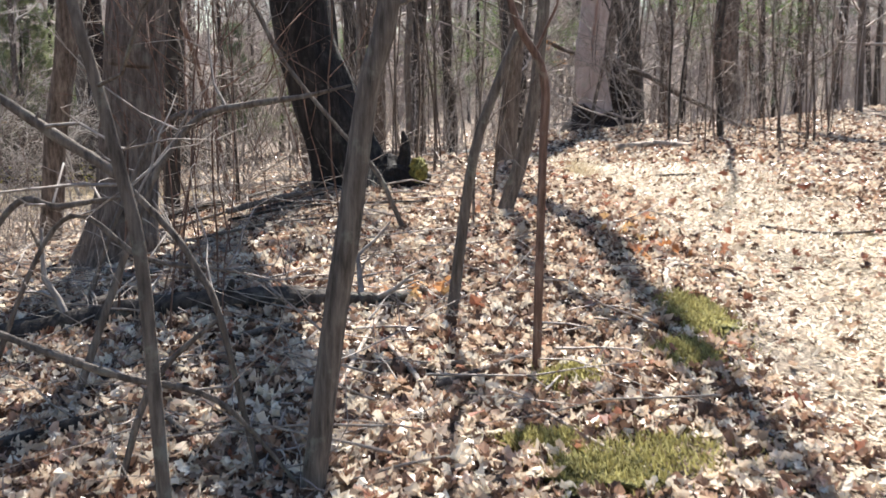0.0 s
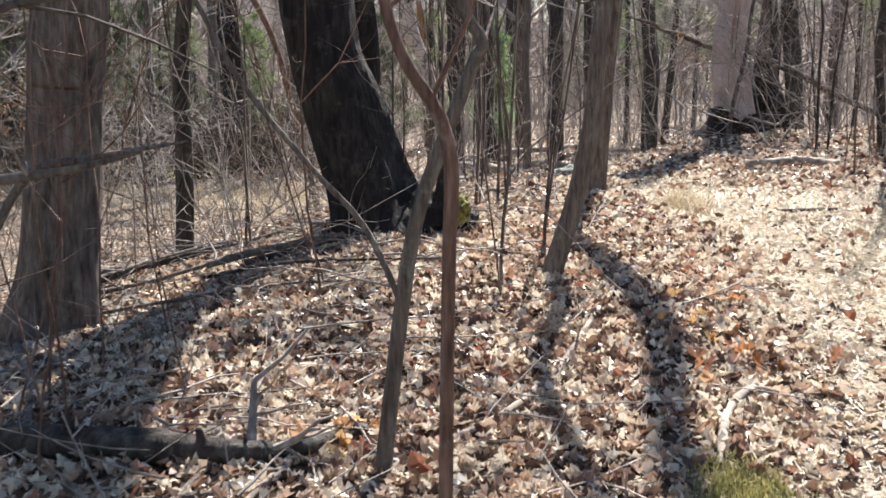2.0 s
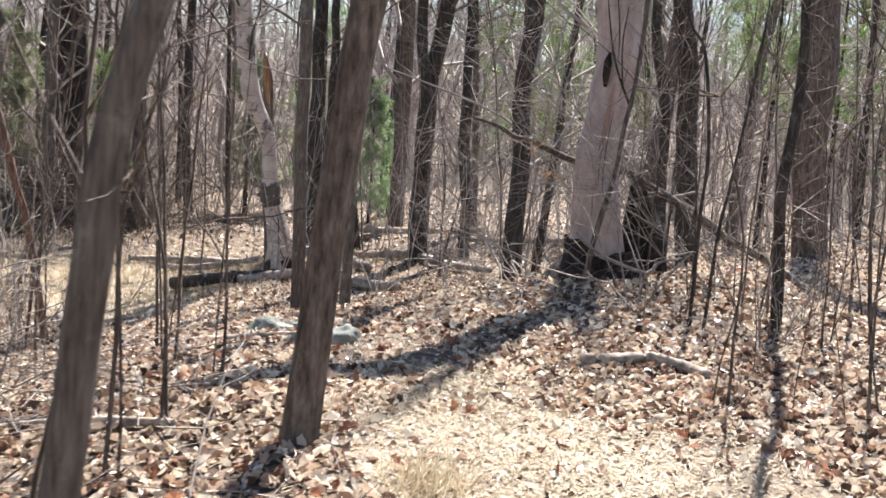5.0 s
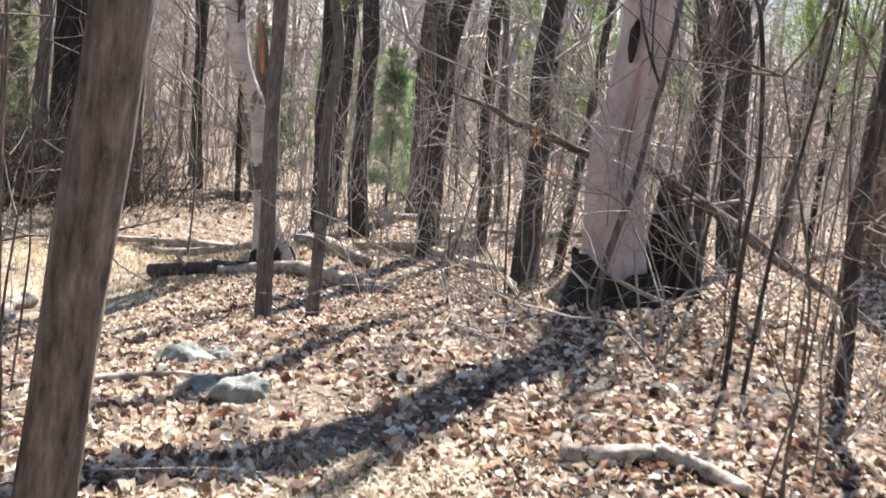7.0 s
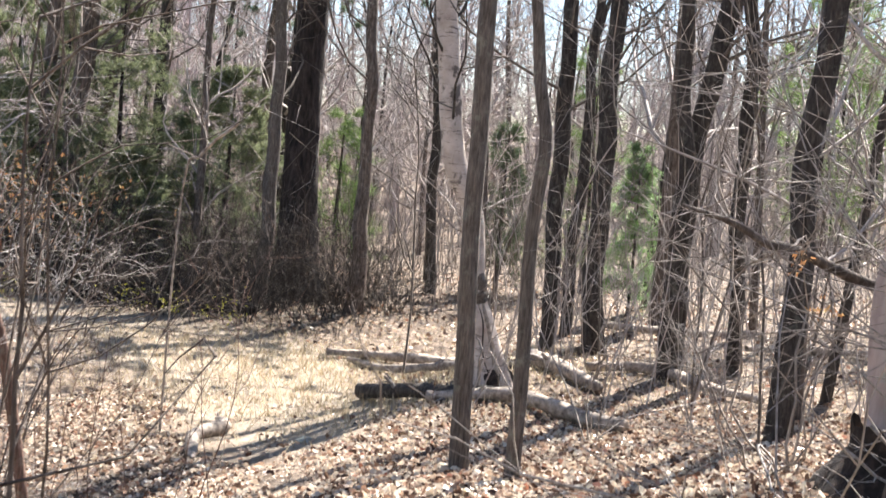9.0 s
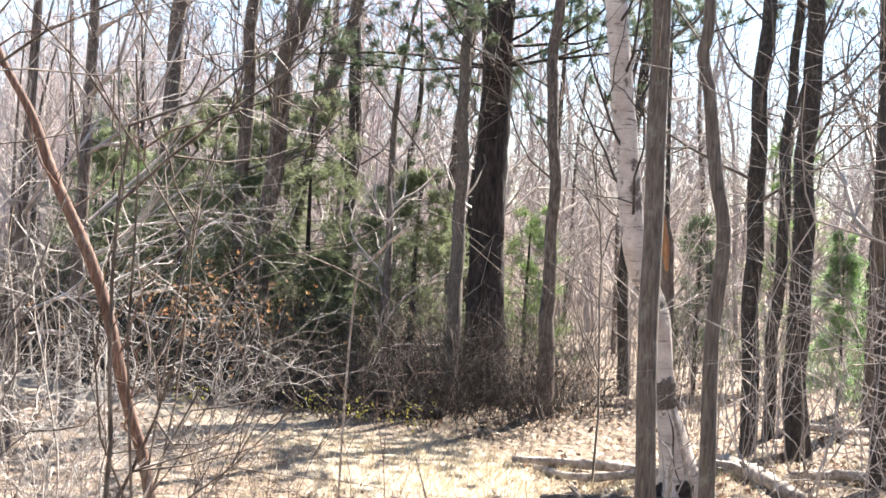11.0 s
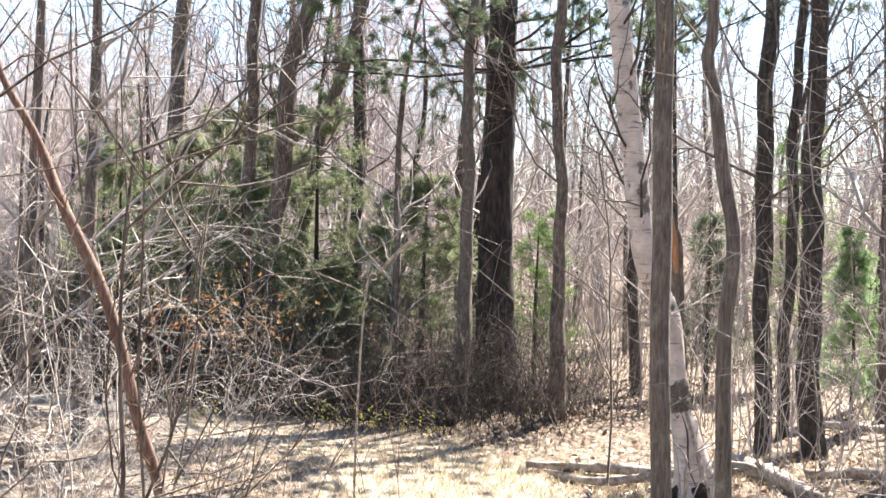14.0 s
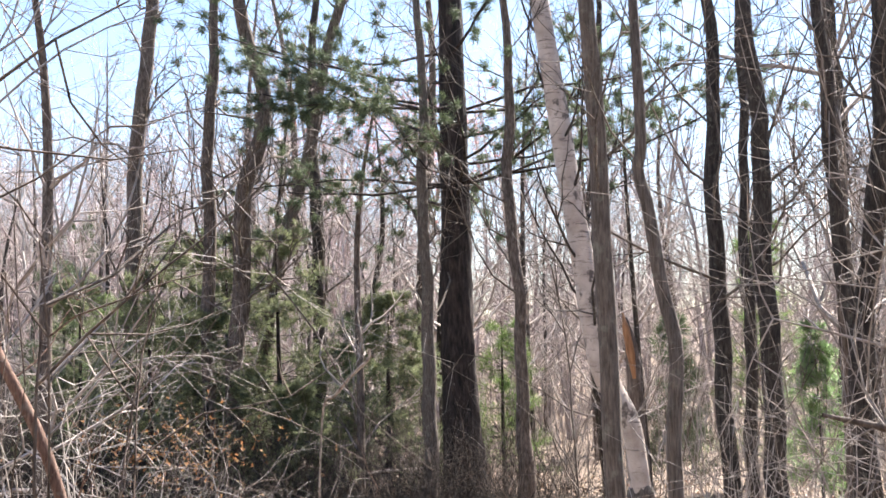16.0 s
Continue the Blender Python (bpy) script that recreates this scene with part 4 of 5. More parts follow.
# ---- rocks and moss ----
def rock(name, x, y, sx, sy, sz, label, seed, mat=ROCK, category="rock"):
    bm = bmesh.new()
    bmesh.ops.create_icosphere(bm, subdivisions=5 if mat is MOSS else 4, radius=1)
    off = Vector((seed * 3.7, seed * 1.3, seed))
    for vv in bm.verts:
        k = 1 + 0.35 * noise.noise(vv.co * 1.3 + off) + 0.12 * noise.noise(vv.co * 4 + off) + 0.04 * noise.noise(vv.co * 12 + off)
        if mat is MOSS:
            k += 0.35 * noise.noise(vv.co * 3 + off) + 0.22 * noise.noise(vv.co * 9 + off)
        vv.co = Vector((vv.co.x * sx * k, vv.co.y * sy * k, vv.co.z * sz * k))
    me = bpy.data.meshes.new(name)
    bm.to_mesh(me)
    me.materials.append(mat)
    for p in me.polygons:
        p.use_smooth = mat is MOSS or p.index % 3 > 0
    ob = new(name, me)
    ob.matrix_world = pose(x, y, gz(x, y) - sz * (0.35 if mat is MOSS else 0.25), 0, 0, 0 if mat is MOSS else seed * 40)
    return tagged(ob, label, category)


rock("rock", 0.20, 13.3, 0.15, 0.14, 0.17, "grey rounded rock half sunk beside the trail", 1)
rock("rock", -0.08, 13.6, 0.16, 0.12, 0.07, "low grey rock at the edge of the trail", 2)
rock("rock", -0.60, 14.9, 0.24, 0.19, 0.15, "pale grey-green rock in the trail", 3)
rock("rock", -0.42, 15.05, 0.10, 0.10, 0.11, "small pale rock against a larger one", 4)
rock("rock", -3.61, 21.34, 0.13, 0.11, 0.07, "small dark rock in the trail", 5)
for n, (x, y, a, c, h) in enumerate(MOSSY):
    pad = rock("moss_patch", x, y, a, c, h * 0.6, "yellow-green moss patch on the path's bank", 11 + n, MOSS, "moss")
    rng = np.random.default_rng(900 + n)
    N = int(26000 * a * c) + 500
    px, py = x + rng.normal(0, a * 0.55, N), y + rng.normal(0, c * 0.55, N)
    dome = np.maximum(0, 1 - ((px - x) / a) ** 2 - ((py - y) / c) ** 2) ** 0.5
    d = rng.normal(0, 0.6, (N, 3)) + np.array([0, 0, 1.0])
    d /= np.linalg.norm(d, axis=1)[:, None]
    s = np.cross(d, rng.normal(0, 1, (N, 3)))
    s /= np.linalg.norm(s, axis=1)[:, None]
    p = np.stack([px, py, height(px, py) + 0.012 + h * 0.42 * dome], -1)
    m = Mesh()
    m.add(np.stack([p - s * 0.004, p + s * 0.004, p + d * rng.uniform(0.012, 0.04, (N, 1))], 1).reshape(-1, 3), np.arange(N * 3).reshape(-1, 3))
    tagged(part("moss_fuzz", m, MOSS_BLADE, pad, "", True), kind="stuff")


# ---- many thin stems at once ----
def bundle(mesh, rng, p, d, length, r, n=4, bend=0.18, up=0.0, taper=0.35):
    """Thin three-sided stems from points p along d, each crooked in its own way; gives their points."""
    N = len(p)
    d = d / (np.linalg.norm(d, axis=1)[:, None] + 1e-9)
    pts = [p]
    dirs = [d]
    for _ in range(n - 1):
        d = d + rng.normal(0, bend, (N, 3)) + np.array([0, 0, up])
        d = d / np.linalg.norm(d, axis=1)[:, None]
        pts.append(pts[-1] + d * (length / (n - 1))[:, None])
        dirs.append(d)
    P, D = np.stack(pts, 1), np.stack(dirs, 1)
    ref = np.where(np.abs(D[:, :1, 2:]) > 0.85, np.array([1.0, 0.3, 0.0]), np.array([0.0, 0.1, 1.0]))
    a = np.cross(D, np.broadcast_to(ref, D.shape))
    a /= np.linalg.norm(a, axis=2)[..., None] + 1e-9
    c = np.cross(D, a)
    w = r[:, None] * np.linspace(1, taper, n)[None]
    th = np.arange(3) * 2 * np.pi / 3
    V = P[:, :, None] + w[:, :, None, None] * (np.cos(th)[:, None] * a[:, :, None] + np.sin(th)[:, None] * c[:, :, None])
    base = np.arange(N)[:, None, None] * (3 * n) + np.arange(n - 1)[None, :, None] * 3
    j = np.arange(3)[None, None]
    j2 = (j + 1) % 3
    mesh.add(V.reshape(-1, 3), np.stack([base + j, base + j2, base + 3 + j2, base + 3 + j], -1).reshape(-1, 4))
    return P, D


def forks(mesh, rng, P, D, length, r, kids, lo=1, spread=0.8, **kw):
    """Side shoots from the stems of a bundle."""
    N, n = P.shape[:2]
    who = np.repeat(np.arange(N), kids)
    k = rng.integers(lo, n, len(who))
    side = rng.normal(0, 1, (len(who), 3))
    d = D[who, k] * 0.8 + side / np.linalg.norm(side, axis=1)[:, None] * spread
    return bundle(mesh, rng, P[who, k], d, length[who] * rng.uniform(0.35, 0.7, len(who)), r[who] * 0.55, **kw)


WAY = [(0.0, 0.0), (1.2, 4.2), (1.75, 7.1), (1.65, 10.5)]


def way_distance(x, y):
    best = np.full(np.shape(x), 1e9)
    for (ax, ay), (bx, by) in zip(WAY, WAY[1:]):
        ux, uy = bx - ax, by - ay
        k = np.clip(((x - ax) * ux + (y - ay) * uy) / (ux * ux + uy * uy), 0, 1)
        best = np.minimum(best, np.hypot(x - ax - k * ux, y - ay - k * uy))
    return best


# ---- sapling stems and shrubs ----
def shrub(seed, stems, tall, r, mat, kids=5, bend=0.13, spread=0.35, twig=None):
    """Meshes for one shrub: each stem, and its fine twigs together."""
    rng = np.random.default_rng(seed)
    out, twigs = [], Mesh()
    for _ in range(stems):
        m = Mesh()
        d = np.array([[rng.normal(0, spread), rng.normal(0, spread), 1.0]])
        p = np.array([[rng.normal(0, 0.05), rng.normal(0, 0.05), -0.05]])
        L = np.array([tall * rng.uniform(0.6, 1.1)])
        R = np.array([r * rng.uniform(0.6, 1.2)])
        P, D = bundle(m, rng, p, d, L, R, n=10, bend=bend, up=0.05)
        P2, D2 = forks(twigs, rng, P, D, L * 0.7, R, kids, 3, n=5, bend=0.22, up=0.05)
        forks(twigs, rng, P2, D2, np.repeat(L * 0.4, kids), np.repeat(R * 0.6, kids), 3, 1, n=4, bend=0.25, up=0.04)
        out.append(m.make("stem", mat))
    return out, twigs.make("twigs", twig or mat)


def plant(templates, x, y, rng, label, category="shrub", name="shrub", group="", zscale=1.0):
    t = thing(name, x, y, gz(x, y), label, category, group)
    s = rng.uniform(0.75, 1.25)
    turn = pose(0, 0, 0, 0, 0, rng.uniform(0, 360)) @ Matrix.Diagonal((s, s, s * zscale, 1))
    stems, twigs = templates[rng.integers(len(templates))]
    for me in stems:
        ob = new("stem", me)
        ob.parent, ob.matrix_basis = t, turn
    ob = tagged(new("twig_spray", twigs), kind="stuff")
    ob.parent, ob.matrix_basis = t, turn
    return t


rng = np.random.default_rng(31)
STEM_DARK = [shrub(500 + k, 2, 2.6, 0.011, BARK_BROWN, kids=4, bend=0.06, spread=0.10) for k in range(5)]
STEM_RED = [shrub(520 + k, 1, 1.6, 0.007, BARK_RED, kids=3, bend=0.09, spread=0.14) for k in range(4)]
TWIGGY = [shrub(540 + k, 7, 1.5, 0.008, TWIG, kids=6, bend=0.20, spread=0.6) for k in range(5)]
ARCHING = [shrub(560 + k, 6, 3.0, 0.009, TWIG, kids=7, bend=0.18, spread=0.55) for k in range(4)]
ARCHING_DARK = [shrub(570 + k, 6, 2.6, 0.009, BARK_BROWN, kids=7, bend=0.2, spread=0.6) for k in range(3)]
TALLSTEM = [shrub(580 + k, 1, 4.6, 0.022, BARK_GREY, kids=7, bend=0.05, spread=0.08) for k in range(5)]


def tangle(seed, stems=5, tall=3.2, r=0.013, kids=(9, 5, 3), curl=0.24):
    """A wide shrub whose fine twigs, coloured as if sunlit, curl through one another."""
    rng = np.random.default_rng(seed)
    out, twigs = [], Mesh()
    for _ in range(stems):
        m = Mesh()
        L, R = np.array([tall * rng.uniform(0.7, 1.1)]), np.array([r * rng.uniform(0.7, 1.1)])
        P, D = bundle(m, rng, np.array([[rng.normal(0, 0.08), rng.normal(0, 0.08), -0.05]]), np.array([[rng.normal(0, 0.4), rng.normal(0, 0.4), 1.0]]), L, R, n=12, bend=0.2, up=0.03)
        P2, D2 = forks(twigs, rng, P, D, L * 0.75, R * 0.8, kids[0], 2, spread=1.0, n=8, bend=curl, up=-0.02)
        P3, D3 = forks(twigs, rng, P2, D2, np.repeat(L * 0.45, kids[0]), np.repeat(R * 0.5, kids[0]), kids[1], 1, spread=1.0, n=6, bend=curl + 0.06, up=0.02)
        forks(twigs, rng, P3, D3, np.repeat(L * 0.22, kids[0] * kids[1]), np.repeat(R * 0.32, kids[0] * kids[1]), kids[2], 1, spread=1.0, n=4, bend=curl + 0.12, up=0.03)
        out.append(m.make("stem", TWIG))
    return out, twigs.make("twigs", TWIG_SUNLIT)


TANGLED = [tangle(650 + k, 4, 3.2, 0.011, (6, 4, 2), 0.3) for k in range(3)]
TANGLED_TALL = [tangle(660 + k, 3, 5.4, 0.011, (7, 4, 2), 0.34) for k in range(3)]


def scatter(n, x0, x1, y0, y1, keep, trail=1.1):
    made = 0
    tries = 0
    while made < n and tries < n * 20:
        tries += 1
        x, y = rng.uniform(x0, x1), rng.uniform(y0, y1)
        if way_distance(x, y) < keep or trail_distance(x, y) < trail:
            continue
        made += 1
        yield x, y


for x, y in scatter(16, 2.4, 5.2, 11.5, 17, 1.2):
    plant(STEM_DARK, x, y, rng, "thin dark sapling stems rising from sunlit leaves", "sapling", "thin_sapling", "sapling stems on the sunny bank")
for x, y in scatter(16, 2.6, 4.6, 9.5, 15, 1.2):
    plant(STEM_RED, x, y, rng, "short reddish seedling stem in dry leaves", "seedling", "seedling", "seedlings on the sunny bank")
for x, y in scatter(7, -0.6, 0.4, 7.2, 13.5, 1.0, 1.25):
    plant(STEM_DARK, x, y, rng, "thin dark sapling stems beside the footpath", "sapling", "thin_sapling", "sapling stems by the bend")
for x, y in scatter(9, -3.4, -0.8, 7.5, 16, 1.2):
    plant(STEM_DARK if rng.random() < 0.6 else TWIGGY, x, y, rng, "thin bare shrub stems in shaded leaves", "shrub", "bare_shrub", "shrubs left of the trail")
for x, y in scatter(14, -1.9, -0.4, 4.8, 8, 1.2):
    plant(STEM_RED, x, y, rng, "short reddish seedling stem in shaded leaves", "seedling", "seedling", "seedlings in the shade")
for x, y in scatter(7, -6.5, -1.8, 13.8, 19.5, 2.0, 1.2):
    plant(TWIGGY, x, y, rng, "bare twiggy shrub beside the trail", "shrub", "twiggy_shrub", "twiggy shrubs by the trail")
for x, y in scatter(6, -7.5, -3.0, 14.5, 19.0, 2.5, 1.5):
    plant(ARCHING_DARK, x, y, rng, "tall arching bare shrub with brown twigs", "shrub", "arching_shrub", "arching shrubs", 1.2)
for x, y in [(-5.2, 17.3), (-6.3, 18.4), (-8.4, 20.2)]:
    plant(TANGLED, x, y, rng, "wide bare shrub with curling twigs in a sunlit tone", "shrub", "tangled_shrub", "tangled shrubs", 1.0)
for x, y in scatter(26, -24, -6, 28.5, 36, 2.5, 1.8):
    plant(ARCHING_DARK, x, y, rng, "arching brown bare shrub in the shaded thicket", "shrub", "arching_shrub", "thicket shrubs", 1.1)
for x, y in scatter(10, -1, 5, 17.5, 28, 2.5, 1.6):
    plant(ARCHING if rng.random() < 0.5 else TALLSTEM, x, y, rng, "bare shrub with pale twigs in the hollow", "shrub", "bare_shrub", "shrubs in the hollow")
for x, y in scatter(20, -12, 8, 24, 40, 2.5, 1.8):
    plant(TALLSTEM, x, y, rng, "tall slender bare sapling among larger trees", "sapling", "slender_sapling", "slender saplings")

for x, y in scatter(16, -6.2, -1.6, 15.0, 20.5, 1.5, 0.5):
    plant(STEM_RED, x, y, rng, "short reddish seedling stem beside the trail", "seedling", "seedling", "seedlings by the hollow")
near_rng = np.random.default_rng(515)
for x, y in [(1.35, 17.4), (2.95, 15.3), (3.2, 16.4), (2.3, 14.6), (3.5, 14.4), (1.0, 19.0), (2.1, 18.6), (3.0, 13.2)]:
    plant(TWIGGY if near_rng.random() < 0.6 else ARCHING, x, y, near_rng, "bare twiggy shrub near the dead trunk", "shrub", "twiggy_shrub", "shrubs round the dead trunk", near_rng.uniform(0.7, 1.0))

for x, y in [(-0.3, 9.3), (-0.05, 10.3), (-0.7, 10.8)]:
    plant(STEM_DARK, x, y, near_rng, "thin dark sapling stems beside the footpath", "sapling", "thin_sapling", "sapling stems by the bend")

plant(TANGLED, -6.7, 20.6, near_rng, "wide bare shrub with curling twigs in a sunlit tone", "shrub", "tangled_shrub", "tangled shrubs", 1.0)

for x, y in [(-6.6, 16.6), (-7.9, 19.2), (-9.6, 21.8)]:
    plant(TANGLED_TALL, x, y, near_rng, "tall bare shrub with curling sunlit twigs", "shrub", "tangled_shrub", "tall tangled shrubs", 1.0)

# ---- pines ----
def needles(mesh, rng, tips, dirs, count, length, width):
    """Tufts of fine needles at tips."""
    N = len(tips)
    d = np.repeat(dirs, count, 0) * 0.6 + rng.normal(0, 0.55, (N * count, 3))
    d /= np.linalg.norm(d, axis=1)[:, None]
    p = np.repeat(tips, count, 0) + rng.normal(0, length * 0.25, (N * count, 3))
    s = np.cross(d, rng.normal(0, 1, d.shape))
    s /= np.linalg.norm(s, axis=1)[:, None]
    L = length * rng.uniform(0.6, 1.2, (len(d), 1))
    V = np.stack([p - s * width / 2, p + s * width / 2, p + d * L], 1)
    mesh.add(V.reshape(-1, 3), np.arange(len(d) * 3).reshape(-1, 3))


def pine(name, x, y, tall, seed, label, r=0.05, first=0.4, boughs=40, reach=1.2, mat=NEEDLE, trunk_rows=None, tuft=10, size=0.13, width=0.012, bark_mat=BARK_PINE, lean_up=0.15, per=5, crowd=1.0):
    rng = np.random.default_rng(seed)
    g = gz(x, y)
    rows = trunk_rows or [(x, y, g - 0.08, r * 1.3), (x + rng.normal(0, 0.03), y, g + tall * 0.4, r), (x + rng.normal(0, 0.05), y, g + tall, r * 0.15)]
    q = spline(rows, 60)
    t = thing(name, x, y, g, label, "pine")
    m = Mesh()
    tube(m, q[:, :3], q[:, 3], 22 if r > 0.2 else 10, 0.07 if r > 0.2 else 0.03, 5 if r > 0.2 else 0, seed)
    part("trunk", m, bark_mat, t)
    m = Mesh()
    h = first + (tall - first) * np.sort(rng.random(boughs) ** crowd)
    f = (h - first) / (tall - first)
    k = np.clip(np.searchsorted(q[:, 2], g + h), 0, 58)
    a = rng.uniform(0, 2 * np.pi, boughs)
    L = reach * (1.05 - 0.85 * f) * rng.uniform(0.6, 1.15, boughs)
    P, D = bundle(m, rng, q[k, :3], np.stack([np.cos(a), np.sin(a), np.full(boughs, lean_up)], -1), L, np.clip(q[k, 3] * 0.22, 0.006, 0.042), n=7, bend=0.10, up=0.03)
    P2, D2 = forks(m, rng, P, D, L * 0.7, np.clip(q[k, 3] * 0.15, 0.006, 0.016), per, 2, n=4, bend=0.12)
    tagged(part("bough_wood", m, bark_mat, t), kind="stuff")
    m = Mesh()
    tips = np.concatenate([P2[:, 1:].reshape(-1, 3), P[:, 4:].reshape(-1, 3)])
    ds = np.concatenate([D2[:, 1:].reshape(-1, 3), D[:, 4:].reshape(-1, 3)])
    keep = rng.random(len(tips)) < 0.8
    needles(m, rng, tips[keep], ds[keep], tuft, size, width)
    tagged(part("foliage", m, mat, t), kind="stuff")
    return t


pine("white_pine", -9.16, 32.8, 21.0, 41, "great dark-trunked white pine with long green boughs", 0.42, 6.4, 58, 5.0,
     trunk_rows=[(-9.30, 32.8, -1.4, 0.60), (-9.35, 32.79, -0.6, 0.48), (-9.39, 32.75, 1.11, 0.37), (-9.40, 32.72, 3.44, 0.33), (-9.36, 32.69, 5.74, 0.289), (-9.35, 32.6, 12, 0.2), (-9.4, 32.6, 19.5, 0.05)],
     tuft=120, size=0.17, width=0.013, lean_up=0.12, per=9, mat=NEEDLE_PINE, crowd=1.9)
pine("pine_sapling", -2.5, 34.0, 3.4, 42, "bright green young pine", 0.03, 0.2, 70, 0.72, NEEDLE_FRESH, tuft=12, size=0.15, width=0.015)
rng = np.random.default_rng(44)
YOUNG_PINES = [(-19.1, 33.2, 5.0, 1.7), (-12.7, 34.2, 4.4, 1.8), (-13.6, 32.4, 6.0, 2.1), (-10.0, 36.2, 4.2, 1.2), (-15.4, 33.4, 5.6, 2.0), (-17.2, 35.0, 6.0, 2.0), (-20.5, 38.0, 5.0, 1.8), (-6.6, 38.5, 4.2, 1.0), (-11.4, 34.2, 5.0, 1.7),
               (0.9, 32.5, 7.0, 1.7), (2.6, 33.5, 7.5, 1.9), (6.0, 30.5, 6.5, 2.0), (8.0, 33.5, 7.5, 2.2), (-23.0, 35.5, 6.0, 2.0), (1.0, 47.0, 9.0, 2.4), (-28.0, 41.0, 8.0, 2.5), (-5.0, 41.0, 6.5, 1.6), (11.0, 38.0, 8.0, 2.3)]
for k, (x, y, tall, reach) in enumerate(YOUNG_PINES):
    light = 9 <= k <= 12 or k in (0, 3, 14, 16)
    if k in (2, 4, 5, 8):
        continue
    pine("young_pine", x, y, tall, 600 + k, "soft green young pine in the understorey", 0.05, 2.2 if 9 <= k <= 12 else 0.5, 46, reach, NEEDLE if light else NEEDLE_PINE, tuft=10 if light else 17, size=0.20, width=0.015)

HEMLOCKS = [(-13.5, 32.2, 6.2, 2.2), (-15.2, 32.6, 6.4, 2.3), (-17.0, 33.2, 6.4, 2.2), (-11.6, 33.6, 4.8, 1.8), (-14.4, 30.9, 4.4, 1.7), (-16.4, 31.4, 5.6, 2.0), (-18.8, 31.8, 5.4, 2.0), (-12.4, 31.2, 3.0, 1.3)]
for k, (x, y, tall, reach) in enumerate(HEMLOCKS):
    pine("young_hemlock", x, y, tall, 640 + k, "dense dark green young hemlock over the thicket", 0.06, 0.4, 85, reach, NEEDLE_DARK, tuft=20, size=0.13, width=0.016, lean_up=-0.02, per=7)

# ---- far trees ----
rng = np.random.default_rng(77)
bare = []
for k in range(9):
    r0 = np.random.default_rng(700 + k)
    tall, r = r0.uniform(10, 16), r0.uniform(0.05, 0.12)
    t = thing("bare_tree", 0, 0, 0, "bare grey-brown tree deep in the wood", "tree", "bare trees in the wood")
    m = Mesh()
    pts = spline([(0, 0, -0.2, r * 1.25), (r0.normal(0, 0.12), r0.normal(0, 0.12), tall * 0.3, r), (r0.normal(0, 0.35), r0.normal(0, 0.35), tall * 0.65, r * 0.7), (r0.normal(0, 0.5), r0.normal(0, 0.5), tall, r * 0.1)], 22)
    tube(m, pts[:, :3], pts[:, 3], 9, 0.05, seed=k)
    part("trunk", m, BARK_BROWN if k % 2 else BARK_DARK, t)
    m = Mesh()
    nb = 26
    h = np.sort(r0.uniform(0.18, 0.98, nb))
    kk = np.clip((h * 21).astype(int), 1, 20)
    a = r0.uniform(0, 6.283, nb)
    L = 3.4 * (1.15 - 0.75 * h) * r0.uniform(0.6, 1.2, nb)
    P, D = bundle(m, r0, pts[kk, :3], np.stack([np.cos(a), np.sin(a), 0.5 + 0.6 * h], -1), L, np.maximum(0.012, pts[kk, 3] * 0.4), n=6, bend=0.2, up=0.1)
    P2, D2 = forks(m, r0, P, D, L * 0.8, np.maximum(0.012, pts[kk, 3] * 0.3), 5, 1, n=4, bend=0.22, up=0.07)
    forks(m, r0, P2, D2, np.repeat(L * 0.5, 5), np.full(nb * 5, 0.012), 3, 1, n=2, bend=0.25, up=0.05)
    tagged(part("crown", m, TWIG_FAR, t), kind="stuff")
    bare.append(t)
spots = []
TAKEN = [(r[0][0], r[0][1]) for _, r, *_ in TREES] + [(-9.2, 32.8), (-2.4, 23.9), (2.0, 16.3)]
while len(spots) < 130:
    y = 22 + 58 * rng.random() ** 1.15
    x = rng.uniform(-0.95, 0.62) * (y - 3) - 1
    if trail_distance(x, y) < 2.2 or any(math.hypot(x - a, y - c) < 1.3 for a, c in TAKEN) or (y < 34 and -9 < x < -3.5) or (y < 30 and -3.6 < x < 1):
        continue
    TAKEN.append((x, y))
    spots.append((x, y))
while len(spots) < 158:
    y = 36 + 26 * rng.random()
    x = rng.uniform(-1.0, -0.45) * (y - 3) - 1
    if all(math.hypot(x - a, y - c) > 1.3 for a, c in TAKEN):
        TAKEN.append((x, y))
        spots.append((x, y))
for n, (x, y) in enumerate(spots):
    s = rng.uniform(0.8, 1.15)
    m4 = pose(x, y, gz(x, y), rng.normal(0, 2.5), rng.normal(0, 2.5), rng.uniform(0, 360)) @ Matrix.Diagonal((s, s, s, 1))
    if n < len(bare):
        bare[n].matrix_basis = m4
    else:
        copy_thing(bare[n % len(bare)], m4)

# Extra trees left of the view, added to shade the ground there.
for x, y in [(-5.2, 9.4), (-4.5, 8.0), (-6.6, 10.2), (-6.2, 8.6), (-7.8, 10.6)]:
    copy_thing(bare[int(rng.integers(len(bare)))], pose(x, y, gz(x, y), rng.normal(0, 2), rng.normal(0, 2), rng.uniform(0, 360)) @ Matrix.Diagonal((0.75, 0.75, 0.8, 1)))

for k in range(34):
    x, y = [(rng.uniform(6.5, 17), rng.uniform(-10, 9)), (rng.uniform(-18, -7), rng.uniform(-10, 8)), (rng.uniform(-7, 6.5), rng.uniform(-16, -5))][k % 3]
    if trail_distance(x, y) > 1.5:
        copy_thing(bare[k % len(bare)], pose(x, y, gz(x, y), rng.normal(0, 2), rng.normal(0, 2), rng.uniform(0, 360)))

